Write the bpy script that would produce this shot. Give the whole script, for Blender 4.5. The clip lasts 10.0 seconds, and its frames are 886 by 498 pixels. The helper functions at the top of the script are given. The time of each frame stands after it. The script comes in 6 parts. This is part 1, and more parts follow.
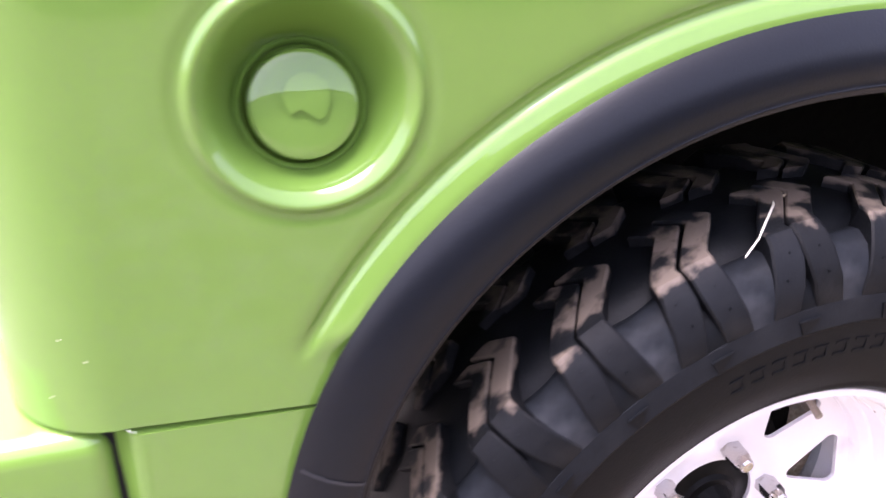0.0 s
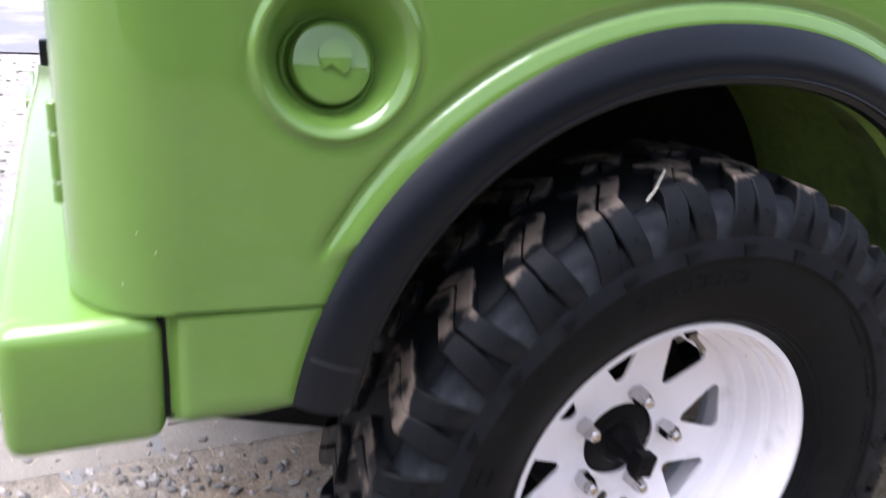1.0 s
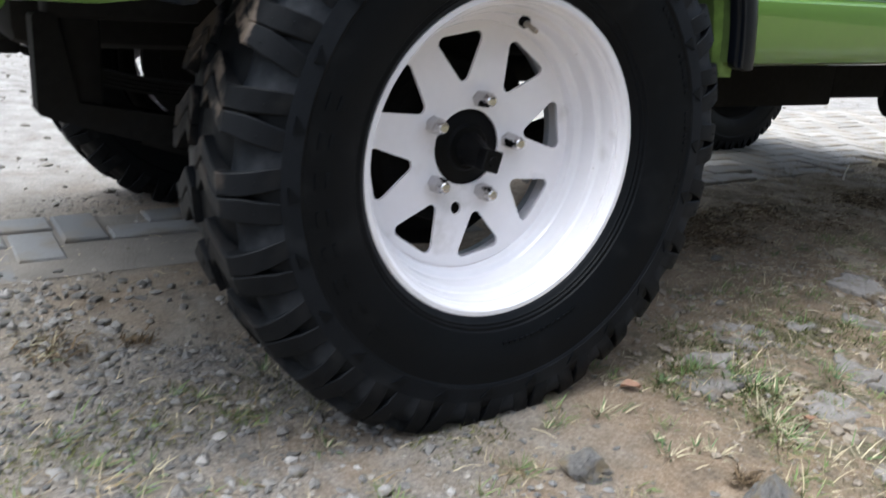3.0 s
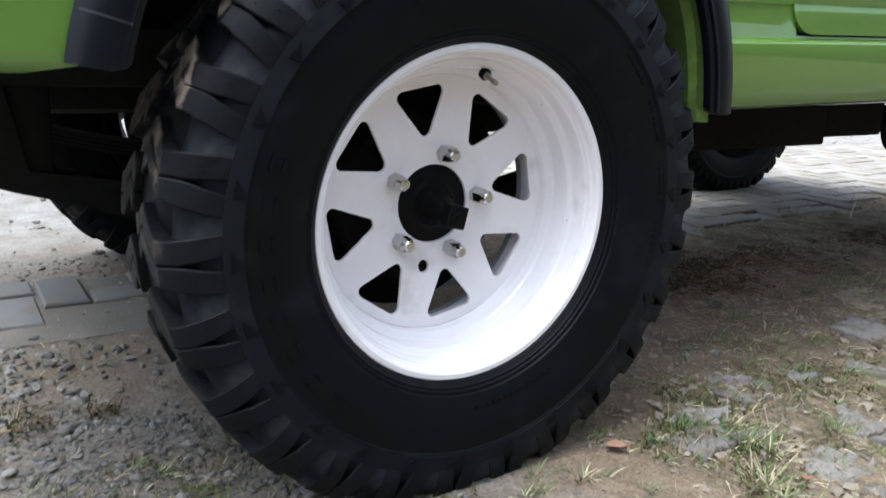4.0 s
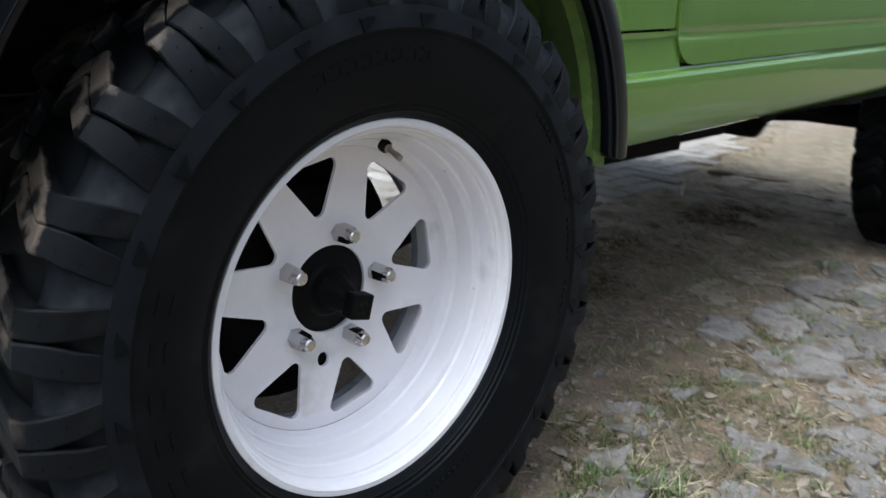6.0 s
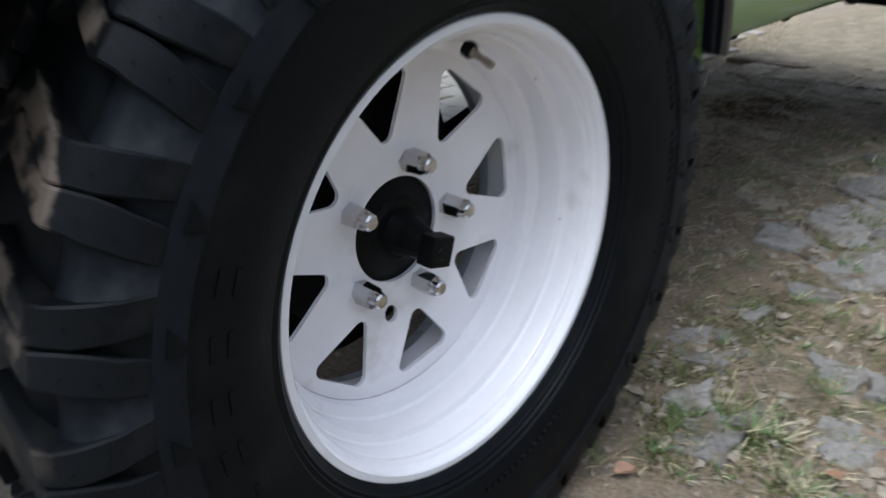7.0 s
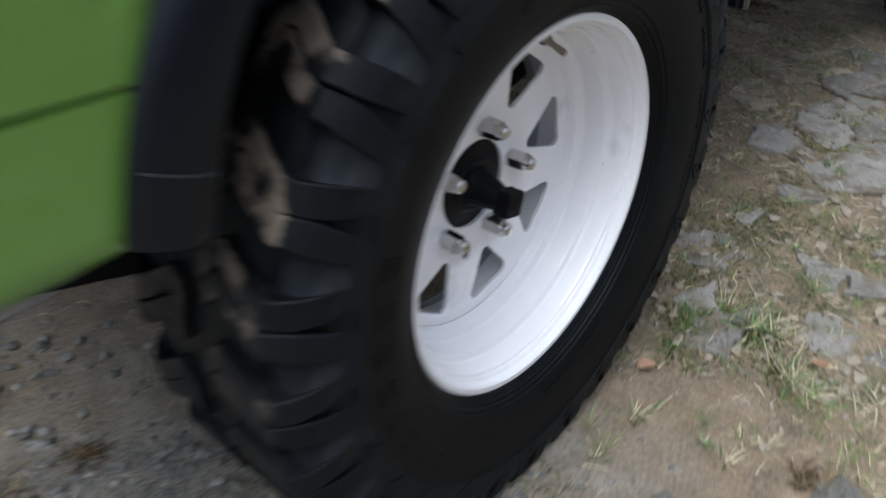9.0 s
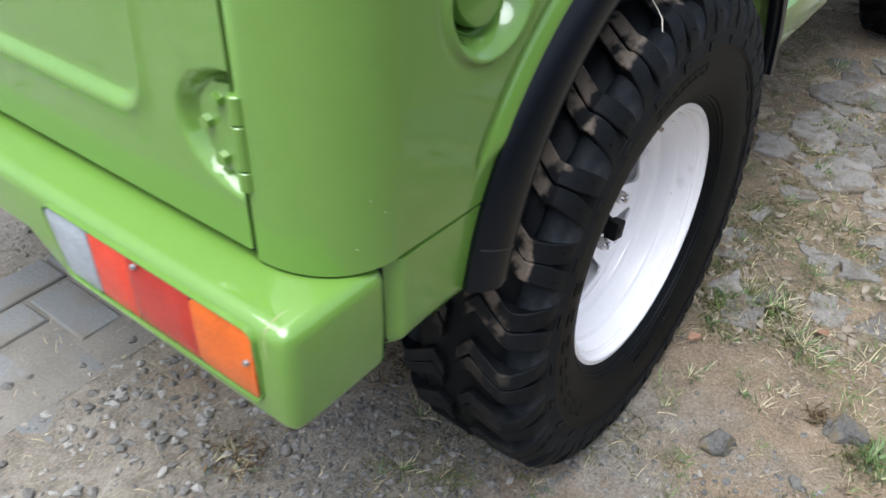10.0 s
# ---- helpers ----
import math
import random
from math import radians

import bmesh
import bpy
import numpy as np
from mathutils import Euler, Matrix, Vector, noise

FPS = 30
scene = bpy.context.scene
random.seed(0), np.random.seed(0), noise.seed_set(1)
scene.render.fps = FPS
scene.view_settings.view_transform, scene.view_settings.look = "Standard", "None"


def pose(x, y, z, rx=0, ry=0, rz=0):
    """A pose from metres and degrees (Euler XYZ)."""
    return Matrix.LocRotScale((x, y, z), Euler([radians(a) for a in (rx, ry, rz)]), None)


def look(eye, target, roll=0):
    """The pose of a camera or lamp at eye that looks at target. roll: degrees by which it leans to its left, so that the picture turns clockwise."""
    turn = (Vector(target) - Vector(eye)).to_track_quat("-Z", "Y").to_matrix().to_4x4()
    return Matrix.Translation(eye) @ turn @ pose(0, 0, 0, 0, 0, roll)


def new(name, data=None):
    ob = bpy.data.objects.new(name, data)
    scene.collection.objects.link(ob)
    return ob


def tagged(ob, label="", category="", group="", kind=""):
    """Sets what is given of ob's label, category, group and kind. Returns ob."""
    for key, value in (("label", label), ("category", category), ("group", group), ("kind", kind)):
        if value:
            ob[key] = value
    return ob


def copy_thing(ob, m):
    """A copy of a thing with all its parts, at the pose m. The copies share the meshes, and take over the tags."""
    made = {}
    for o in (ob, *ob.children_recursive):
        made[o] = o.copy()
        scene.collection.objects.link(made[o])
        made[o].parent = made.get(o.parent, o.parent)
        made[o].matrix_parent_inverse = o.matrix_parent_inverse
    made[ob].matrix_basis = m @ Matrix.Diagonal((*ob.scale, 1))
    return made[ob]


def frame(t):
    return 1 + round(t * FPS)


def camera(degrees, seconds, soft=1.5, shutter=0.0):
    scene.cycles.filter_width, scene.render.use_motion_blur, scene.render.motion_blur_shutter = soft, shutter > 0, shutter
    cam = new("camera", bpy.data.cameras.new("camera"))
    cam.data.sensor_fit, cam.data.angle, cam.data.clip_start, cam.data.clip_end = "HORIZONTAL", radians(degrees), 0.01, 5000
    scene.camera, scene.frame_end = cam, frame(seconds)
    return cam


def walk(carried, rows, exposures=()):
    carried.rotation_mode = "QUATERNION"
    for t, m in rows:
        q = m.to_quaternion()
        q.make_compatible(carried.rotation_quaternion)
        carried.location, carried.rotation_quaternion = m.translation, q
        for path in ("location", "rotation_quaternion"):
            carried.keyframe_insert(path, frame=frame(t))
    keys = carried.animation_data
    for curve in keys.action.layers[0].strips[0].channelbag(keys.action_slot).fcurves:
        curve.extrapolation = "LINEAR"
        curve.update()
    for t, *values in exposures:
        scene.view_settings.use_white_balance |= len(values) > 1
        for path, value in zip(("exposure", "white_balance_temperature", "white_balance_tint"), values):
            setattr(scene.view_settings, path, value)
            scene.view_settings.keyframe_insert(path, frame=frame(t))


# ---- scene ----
cam = camera(56.3, 10.0, shutter=0.8)
PATH = [
    (0, (-0.489, -0.539, 1.001), (0.055, 1.164, 0.105), 1.3),
    (0.5, (-0.581, -0.619, 0.956), (0.12, 1.113, 0.244), 1.3),
    (0.8, (-0.600, -0.674, 0.965), (0.183, 1.008, 0.218), 3.3),
    (1, (-0.624, -0.721, 0.95), (0.171, 0.98, 0.261), 4.6),
    (1.5, (-0.706, -0.772, 0.852), (0.282, 0.8, 0.109), 4.7),
    (2, (-0.742, -0.848, 0.734), (0.383, 0.657, 0.05), 0.3),
    (2.5, (-0.708, -0.895, 0.623), (0.278, 0.707, -0.056), 3.4),
    (3, (-0.657, -0.91, 0.57), (0.409, 0.672, -0.032), 4.5),
    (4.5, (-0.535, -0.907, 0.589), (0.493, 0.749, 0.142), 1.6),
    (5, (-0.51, -0.897, 0.604), (0.564, 0.742, 0.204), 0.9),
    (6.5, (-0.583, -0.597, 0.722), (0.849, 0.602, 0.008), 3.1),
    (7, (-0.51, -0.503, 0.674), (0.831, 0.728, -0.155), 0.9),
    (7.5, (-0.439, -0.419, 0.645), (0.889, 0.806, -0.212), 0.1),
    (8, (-0.417, -0.419, 0.682), (0.837, 0.831, -0.247), -0.7),
    (8.5, (-0.471, -0.452, 0.734), (0.775, 0.752, -0.265), -0.7),
    (9, (-0.65, -0.474, 0.823), (0.623, 0.589, -0.295), 1.0),
    (9.5, (-0.892, -0.463, 0.999), (0.392, 0.537, -0.163), 0.0),
    (10, (-1.009, -0.454, 1.094), (0.272, 0.521, -0.092), 1.1),
]
walk(cam, [(t, look(eye, target, roll)) for t, eye, target, roll in PATH],
     exposures=[(0.0, 2.46, 6350, 33), (0.5, 1.80, 6150, 26), (1.0, 1.54, 6050, 19), (1.5, 1.30, 6050, 14), (2.0, 1.28, 6050, 9), (2.5, 1.24, 6050, 8), (3.0, 1.08, 6050, 7), (4.5, 1.17, 5950, 6), (5.0, 1.17, 5900, 6), (6.5, 0.60, 5850, 5), (7.0, 0.66, 5800, 5), (8.0, 0.66, 5750, 4), (9.0, 0.66, 5950, 4), (9.5, 1.12, 6100, 6), (10.0, 0.93, 6050, 6)])

# ---------------------------------------------------------------- light
world = bpy.data.worlds.new("sky")
scene.world = world
world.use_nodes = True
wn = world.node_tree
sky = wn.nodes.new("ShaderNodeTexSky")
sky.sky_type, sky.sun_disc = "NISHITA", False
sky.sun_elevation, sky.sun_rotation = radians(72), radians(-87)
sky.air_density, sky.dust_density, sky.ozone_density = 1.0, 4.0, 0.6
haze = wn.nodes.new("ShaderNodeHueSaturation")
haze.inputs["Saturation"].default_value = 0.55
wn.links.new(sky.outputs["Color"], haze.inputs["Color"])
wn.links.new(haze.outputs["Color"], wn.nodes["Background"].inputs["Color"])
wn.nodes["Background"].inputs["Strength"].default_value = 0.165
sun = new("sun", bpy.data.lights.new("sun", "SUN"))
sun.data.energy, sun.data.angle, sun.data.color = 2.3, radians(50), (0.96, 0.985, 1.0)
sun.matrix_world = look((-1.6, 0.1, 4.3), (0, 0, 0))

# ---------------------------------------------------------------- materials
def material(name, colour, rough=0.5, metal=0.0, vary=0.15, scale=8.0, fine=120.0, bump=0.0, bump_scale=200.0,
             coat=0.0, spec=0.5, dirt=None, dirt_amount=0.0, dirt_scale=5.0, island=False):
    """A surface with two scales of variation, optional dirt patches and fine relief."""
    m = bpy.data.materials.new(name)
    m.use_nodes = True
    nt = m.node_tree
    nd, ln = nt.nodes, nt.links
    bsdf = nd["Principled BSDF"]
    co = nd.new("ShaderNodeTexCoord")
    big = nd.new("ShaderNodeTexNoise")
    big.inputs["Scale"].default_value, big.inputs["Detail"].default_value = scale, 6
    small = nd.new("ShaderNodeTexNoise")
    small.inputs["Scale"].default_value, small.inputs["Detail"].default_value = fine, 4
    for n in (big, small):
        ln.new(co.outputs["Object"], n.inputs["Vector"])
    mix = nd.new("ShaderNodeMath")
    mix.operation = "ADD"
    ln.new(big.outputs["Fac"], mix.inputs[0])
    ln.new(small.outputs["Fac"], mix.inputs[1])
    last = mix
    if island:
        geo = nd.new("ShaderNodeNewGeometry")
        info = nd.new("ShaderNodeObjectInfo")
        add = nd.new("ShaderNodeMath")
        add.operation = "ADD"
        ln.new(geo.outputs["Random Per Island"], add.inputs[0])
        ln.new(info.outputs["Random"], add.inputs[1])
        last = nd.new("ShaderNodeMath")
        last.operation = "ADD"
        half = nd.new("ShaderNodeMath")
        half.operation = "MULTIPLY_ADD"
        half.inputs[1].default_value, half.inputs[2].default_value = 0.9, -0.9
        ln.new(add.outputs[0], half.inputs[0])
        ln.new(mix.outputs[0], last.inputs[0])
        ln.new(half.outputs[0], last.inputs[1])
    ramp = nd.new("ShaderNodeMapRange")
    ramp.inputs["From Min"].default_value, ramp.inputs["From Max"].default_value = 0.5, 1.5
    ramp.inputs["To Min"].default_value, ramp.inputs["To Max"].default_value = 1 - vary, 1 + vary
    ln.new(last.outputs[0], ramp.inputs["Value"])
    mul = nd.new("ShaderNodeVectorMath")
    mul.operation = "SCALE"
    mul.inputs[0].default_value = colour
    ln.new(ramp.outputs["Result"], mul.inputs["Scale"])
    out = mul.outputs[0]
    if dirt:
        spots = nd.new("ShaderNodeTexNoise")
        spots.inputs["Scale"].default_value, spots.inputs["Detail"].default_value = dirt_scale, 8
        ln.new(co.outputs["Object"], spots.inputs["Vector"])
        cut = nd.new("ShaderNodeMapRange")
        cut.inputs["From Min"].default_value, cut.inputs["From Max"].default_value = 0.62 - 0.3 * dirt_amount, 0.8 - 0.3 * dirt_amount
        ln.new(spots.outputs["Fac"], cut.inputs["Value"])
        blend = nd.new("ShaderNodeMix")
        blend.data_type = "RGBA"
        blend.inputs["B"].default_value = (*dirt, 1)
        ln.new(cut.outputs["Result"], blend.inputs["Factor"])
        ln.new(out, blend.inputs["A"])
        out = blend.outputs["Result"]
    ln.new(out, bsdf.inputs["Base Color"])
    bsdf.inputs["Roughness"].default_value = rough
    bsdf.inputs["Metallic"].default_value = metal
    bsdf.inputs["Coat Weight"].default_value = coat
    bsdf.inputs["Coat Roughness"].default_value = 0.06
    bsdf.inputs["Specular IOR Level"].default_value = spec
    if bump:
        relief = nd.new("ShaderNodeTexNoise")
        relief.inputs["Scale"].default_value, relief.inputs["Detail"].default_value = bump_scale, 5
        ln.new(co.outputs["Object"], relief.inputs["Vector"])
        bn = nd.new("ShaderNodeBump")
        bn.inputs["Strength"].default_value, bn.inputs["Distance"].default_value = 0.6, bump
        ln.new(relief.outputs["Fac"], bn.inputs["Height"])
        ln.new(bn.outputs["Normal"], bsdf.inputs["Normal"])
    return m


PAINT = material("green_paint", (0.123, 0.232, 0.0405), 0.34, vary=0.05, scale=3, fine=40, coat=1.0, spec=0.04, bump=0.00006, bump_scale=35)
PAINT.node_tree.nodes["Principled BSDF"].inputs["Coat IOR"].default_value = 1.62
PAINT.node_tree.nodes["Principled BSDF"].inputs["Coat Roughness"].default_value = 0.035
WHITE = material("white_paint", (0.87, 0.84, 0.86), 0.36, vary=0.03, scale=6, fine=90, spec=0.4, coat=0.75, dirt=(0.6, 0.57, 0.55), dirt_amount=0.0, dirt_scale=14, bump=0.00005, bump_scale=160)
RUBBER = material("tyre_rubber", (0.0030, 0.0037, 0.0048), 0.50, vary=0.35, scale=9, fine=260, spec=0.115, dirt=(0.009, 0.0098, 0.011), dirt_amount=0.2, dirt_scale=16, bump=0.0004, bump_scale=420)
# Webs are paler than the lugs: dust and sky light in the colour.
SCOOP = material("dusty_lit_rubber", (0.0098, 0.0116, 0.0146), 0.62, vary=0.45, scale=30, fine=200, spec=0.1, dirt=(0.028, 0.030, 0.034), dirt_amount=0.45, dirt_scale=22, bump=0.0004, bump_scale=350)
# Ring tint holds dust and the blue sheen of the sky.
RING = material("sidewall_ring", (0.0072, 0.0085, 0.0108), 0.6, vary=0.4, scale=20, fine=260, spec=0.12, dirt=(0.014, 0.0155, 0.018), dirt_amount=0.3, dirt_scale=18, bump=0.0004, bump_scale=420)
FLARE = material("black_flare_rubber", (0.0027, 0.0037, 0.0062), 0.30, vary=0.25, scale=6, fine=200, spec=0.27, bump=0.0002, bump_scale=500)
FLARE_EDGE = material("pale_flare_edge", (0.018, 0.020, 0.025), 0.45, vary=0.3)
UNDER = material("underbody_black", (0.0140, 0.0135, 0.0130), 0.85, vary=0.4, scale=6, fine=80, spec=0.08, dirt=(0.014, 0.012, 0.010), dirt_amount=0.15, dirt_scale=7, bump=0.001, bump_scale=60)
HUB = material("black_hub_paint", (0.0024, 0.0024, 0.0027), 0.5, vary=0.3, spec=0.12, bump=0.0004, bump_scale=150)
CHROME = material("chrome", (0.56, 0.54, 0.53), 0.13, metal=1.0, vary=0.08, scale=60, fine=400, dirt=(0.30, 0.27, 0.23), dirt_amount=0.1, dirt_scale=120)
BRASS = material("valve_brass", (0.34, 0.30, 0.26), 0.28, metal=0.9, vary=0.15)
GREY_RIM = material("grey_rim_back", (0.44, 0.455, 0.48), 0.6, vary=0.25, scale=9, dirt=(0.12, 0.12, 0.12), dirt_amount=0.3, dirt_scale=10)
STEEL = material("drum_steel", (0.30, 0.31, 0.32), 0.5, metal=0.6, vary=0.25, dirt=(0.1, 0.08, 0.06), dirt_amount=0.2, dirt_scale=12)
# Body green darkened for the shade behind the flare, plus dirt patches.
ARCH_EDGE = material("shaded_arch_edge", (0.085, 0.130, 0.036), 0.5, vary=0.4, scale=5, fine=60, dirt=(0.025, 0.021, 0.016), dirt_amount=0.35, dirt_scale=9, bump=0.0006, bump_scale=90)
# Housing green raised above the body paint to offset the arch's shade.
HOUSING = material("lifted_housing_green", (0.190, 0.300, 0.070), 0.5, vary=0.4, scale=5, fine=60, dirt=(0.025, 0.021, 0.016), dirt_amount=0.3, dirt_scale=6, bump=0.0006, bump_scale=90)
PLASTER = material("blocker_plaster", (0.11, 0.11, 0.10), 0.9, vary=0.25, scale=1.5, fine=30, dirt=(0.07, 0.075, 0.06), dirt_amount=0.5, dirt_scale=1.2, bump=0.004, bump_scale=60)
RUST = material("rust_stain", (0.34, 0.28, 0.24), 0.8, vary=0.4, scale=60, fine=300)
SEAM = material("worn_seam_paint", (0.27, 0.29, 0.13), 0.6, vary=0.3, scale=60, fine=300)
BLACK = material("black_gap", (0.01, 0.01, 0.01), 0.8, vary=0.2)


def tread_material(dusty):
    """Tyre rubber; dusty: dried mud on the running faces, less low down, faded inwards as painted shade."""
    m = material("tread_rubber", (0.0040, 0.0047, 0.0060), 0.6, vary=0.4, scale=40, fine=300, spec=0.15, dirt=(0.012, 0.0122, 0.013), dirt_amount=0.3, dirt_scale=24, bump=0.0006, bump_scale=350, island=True)
    if not dusty:
        return m
    nt = m.node_tree
    nd, ln = nt.nodes, nt.links
    bsdf = nd["Principled BSDF"]
    was = bsdf.inputs["Base Color"].links[0].from_socket
    co = nd.new("ShaderNodeTexCoord")
    flat = nd.new("ShaderNodeVectorMath")
    flat.operation = "MULTIPLY"
    flat.inputs[1].default_value = (1, 0, 1)
    ln.new(co.outputs["Object"], flat.inputs[0])
    far = nd.new("ShaderNodeVectorMath")
    far.operation = "LENGTH"
    ln.new(flat.outputs[0], far.inputs[0])
    wob = nd.new("ShaderNodeTexNoise")
    wob.inputs["Scale"].default_value, wob.inputs["Detail"].default_value = 34, 7
    geo = nd.new("ShaderNodeNewGeometry")
    ln.new(geo.outputs["Position"], wob.inputs["Vector"])
    add = nd.new("ShaderNodeMath")
    add.operation = "MULTIPLY_ADD"
    add.inputs[1].default_value = 0.044
    ln.new(wob.outputs["Fac"], add.inputs[0])
    ln.new(far.outputs["Value"], add.inputs[2])
    cut = nd.new("ShaderNodeMapRange")
    cut.inputs["From Min"].default_value, cut.inputs["From Max"].default_value = 0.4076, 0.4125
    cut.inputs["To Max"].default_value = 0.66
    ln.new(add.outputs[0], cut.inputs["Value"])
    high = nd.new("ShaderNodeSeparateXYZ")
    ln.new(geo.outputs["Position"], high.inputs[0])
    # Less mud low on the tyre.
    part_way = nd.new("ShaderNodeMapRange")
    part_way.inputs["From Min"].default_value, part_way.inputs["From Max"].default_value = 0.33, 0.50
    part_way.inputs["To Min"].default_value = 0.06
    ln.new(high.outputs["Z"], part_way.inputs["Value"])
    some = nd.new("ShaderNodeMath")
    some.operation = "MULTIPLY"
    ln.new(cut.outputs["Result"], some.inputs[0])
    ln.new(part_way.outputs["Result"], some.inputs[1])
    # Mud fades inwards to paint the shade under the arch.
    edge = nd.new("ShaderNodeMapRange")
    edge.inputs["From Min"].default_value, edge.inputs["From Max"].default_value = -0.055, 0.0
    edge.inputs["To Min"].default_value, edge.inputs["To Max"].default_value = 1.0, 0.4
    ln.new(high.outputs["Y"], edge.inputs["Value"])
    most = nd.new("ShaderNodeMath")
    most.operation = "MULTIPLY"
    ln.new(some.outputs[0], most.inputs[0])
    ln.new(edge.outputs["Result"], most.inputs[1])
    blend = nd.new("ShaderNodeMix")
    blend.data_type = "RGBA"
    blend.inputs["B"].default_value = (0.21, 0.165, 0.13, 1)
    ln.new(most.outputs[0], blend.inputs["Factor"])
    ln.new(was, blend.inputs["A"])
    ln.new(blend.outputs["Result"], bsdf.inputs["Base Color"])
    return m


TREAD = tread_material(True)
TREAD_FAR = tread_material(False)

# ---------------------------------------------------------------- mesh helpers
def part(name, bm, mat, parent=None, label="", smooth=True, angle=35):
    """Links a bmesh as one mesh object under a thing or a part."""
    me = bpy.data.meshes.new(name)
    bmesh.ops.recalc_face_normals(bm, faces=bm.faces)
    for f in bm.faces:
        f.smooth = smooth
    if smooth:
        lim = radians(angle)
        for e in bm.edges:
            if len(e.link_faces) == 2 and e.calc_face_angle(0) > lim:
                e.smooth = False
    bm.to_mesh(me)
    bm.free()
    me.materials.append(mat)
    ob = new(name, me)
    ob.parent = parent
    if label:
        ob["label"] = label
    return ob


def box(bm, x0, x1, y0, y1, z0, z1, bevel=0.0, seg=2):
    g = bmesh.ops.create_cube(bm, size=1.0)
    vs = g["verts"]
    for v in vs:
        v.co = Vector(((x0 + x1) / 2 + v.co.x * (x1 - x0), (y0 + y1) / 2 + v.co.y * (y1 - y0), (z0 + z1) / 2 + v.co.z * (z1 - z0)))
    if bevel:
        es = {e for v in vs for e in v.link_edges}
        bmesh.ops.bevel(bm, geom=list(es), offset=bevel, segments=seg, profile=0.5, affect="EDGES")
    return bm


def lathe(bm, profile, n=64, centre=(0, 0, 0), closed=False):
    """Turns (radius, y) points round the y axis."""
    rings = []
    for k in range(n):
        a = 2 * math.pi * k / n
        rings.append([bm.verts.new((centre[0] + r * math.cos(a), centre[1] + y, centre[2] + r * math.sin(a))) for r, y in profile])
    m = len(profile)
    for k in range(n):
        p, q = rings[k], rings[(k + 1) % n]
        for j in range(m if closed else m - 1):
            bm.faces.new((p[j], p[(j + 1) % m], q[(j + 1) % m], q[j]))
    return bm


def tube(bm, points, radius, n=10, caps=True):
    """A round bar along points; radius may be a list."""
    points = [Vector(p) for p in points]
    rings = []
    side = None
    for i, p in enumerate(points):
        d = (points[min(i + 1, len(points) - 1)] - points[max(i - 1, 0)]).normalized()
        if side is None:
            side = d.orthogonal().normalized()
        side = (side - side.dot(d) * d).normalized()
        up = d.cross(side)
        r = radius[i] if isinstance(radius, (list, tuple)) else radius
        rings.append([bm.verts.new(p + r * (math.cos(2 * math.pi * k / n) * side + math.sin(2 * math.pi * k / n) * up)) for k in range(n)])
    for a, b in zip(rings, rings[1:]):
        for k in range(n):
            bm.faces.new((a[k], a[(k + 1) % n], b[(k + 1) % n], b[k]))
    if caps:
        bm.faces.new(rings[0][::-1])
        bm.faces.new(rings[-1])
    return bm


def sweep(bm, path, section, normals=None, closed_section=False):
    """Sweeps (out, side) sections along path points in the xz plane: out along the given normal, side along y."""
    rings = []
    for (x, z), (nx, nz) in zip(path, normals):
        rings.append([bm.verts.new((x + o * nx, s, z + o * nz)) for o, s in section])
    m = len(section)
    for a, b in zip(rings, rings[1:]):
        for j in range(m if closed_section else m - 1):
            bm.faces.new((a[j], a[(j + 1) % m], b[(j + 1) % m], b[j]))
    if closed_section:
        bm.faces.new(rings[0])
        bm.faces.new(rings[-1][::-1])
    return bm


def inside(poly, x, y):
    hit = False
    for (x0, y0), (x1, y1) in zip(poly, poly[1:] + poly[:1]):
        if (y0 > y) != (y1 > y) and x < (x1 - x0) * (y - y0) / (y1 - y0) + x0:
            hit = not hit
    return hit


def round_poly(pts, radius, n=5):
    out = []
    m = len(pts)
    for i in range(m):
        p, a, b = Vector(pts[i]), Vector(pts[i - 1]), Vector(pts[(i + 1) % m])
        u, v = (a - p).normalized(), (b - p).normalized()
        half = u.angle(v) / 2
        d = min(radius / math.tan(half), (a - p).length * 0.48, (b - p).length * 0.48)
        r = d * math.tan(half)
        c = p + (u + v).normalized() * (r / math.sin(half))
        s, e = p + u * d - c, p + v * d - c
        turn = s.angle_signed(e)
        for k in range(n + 1):
            q = s.copy()
            q.rotate(Matrix.Rotation(-turn * k / n, 2))
            out.append(tuple(c + q))
    return out


def ring_pts(cx, cy, r, n=40):
    return [(cx + r * math.cos(2 * math.pi * k / n), cy + r * math.sin(2 * math.pi * k / n)) for k in range(n)]


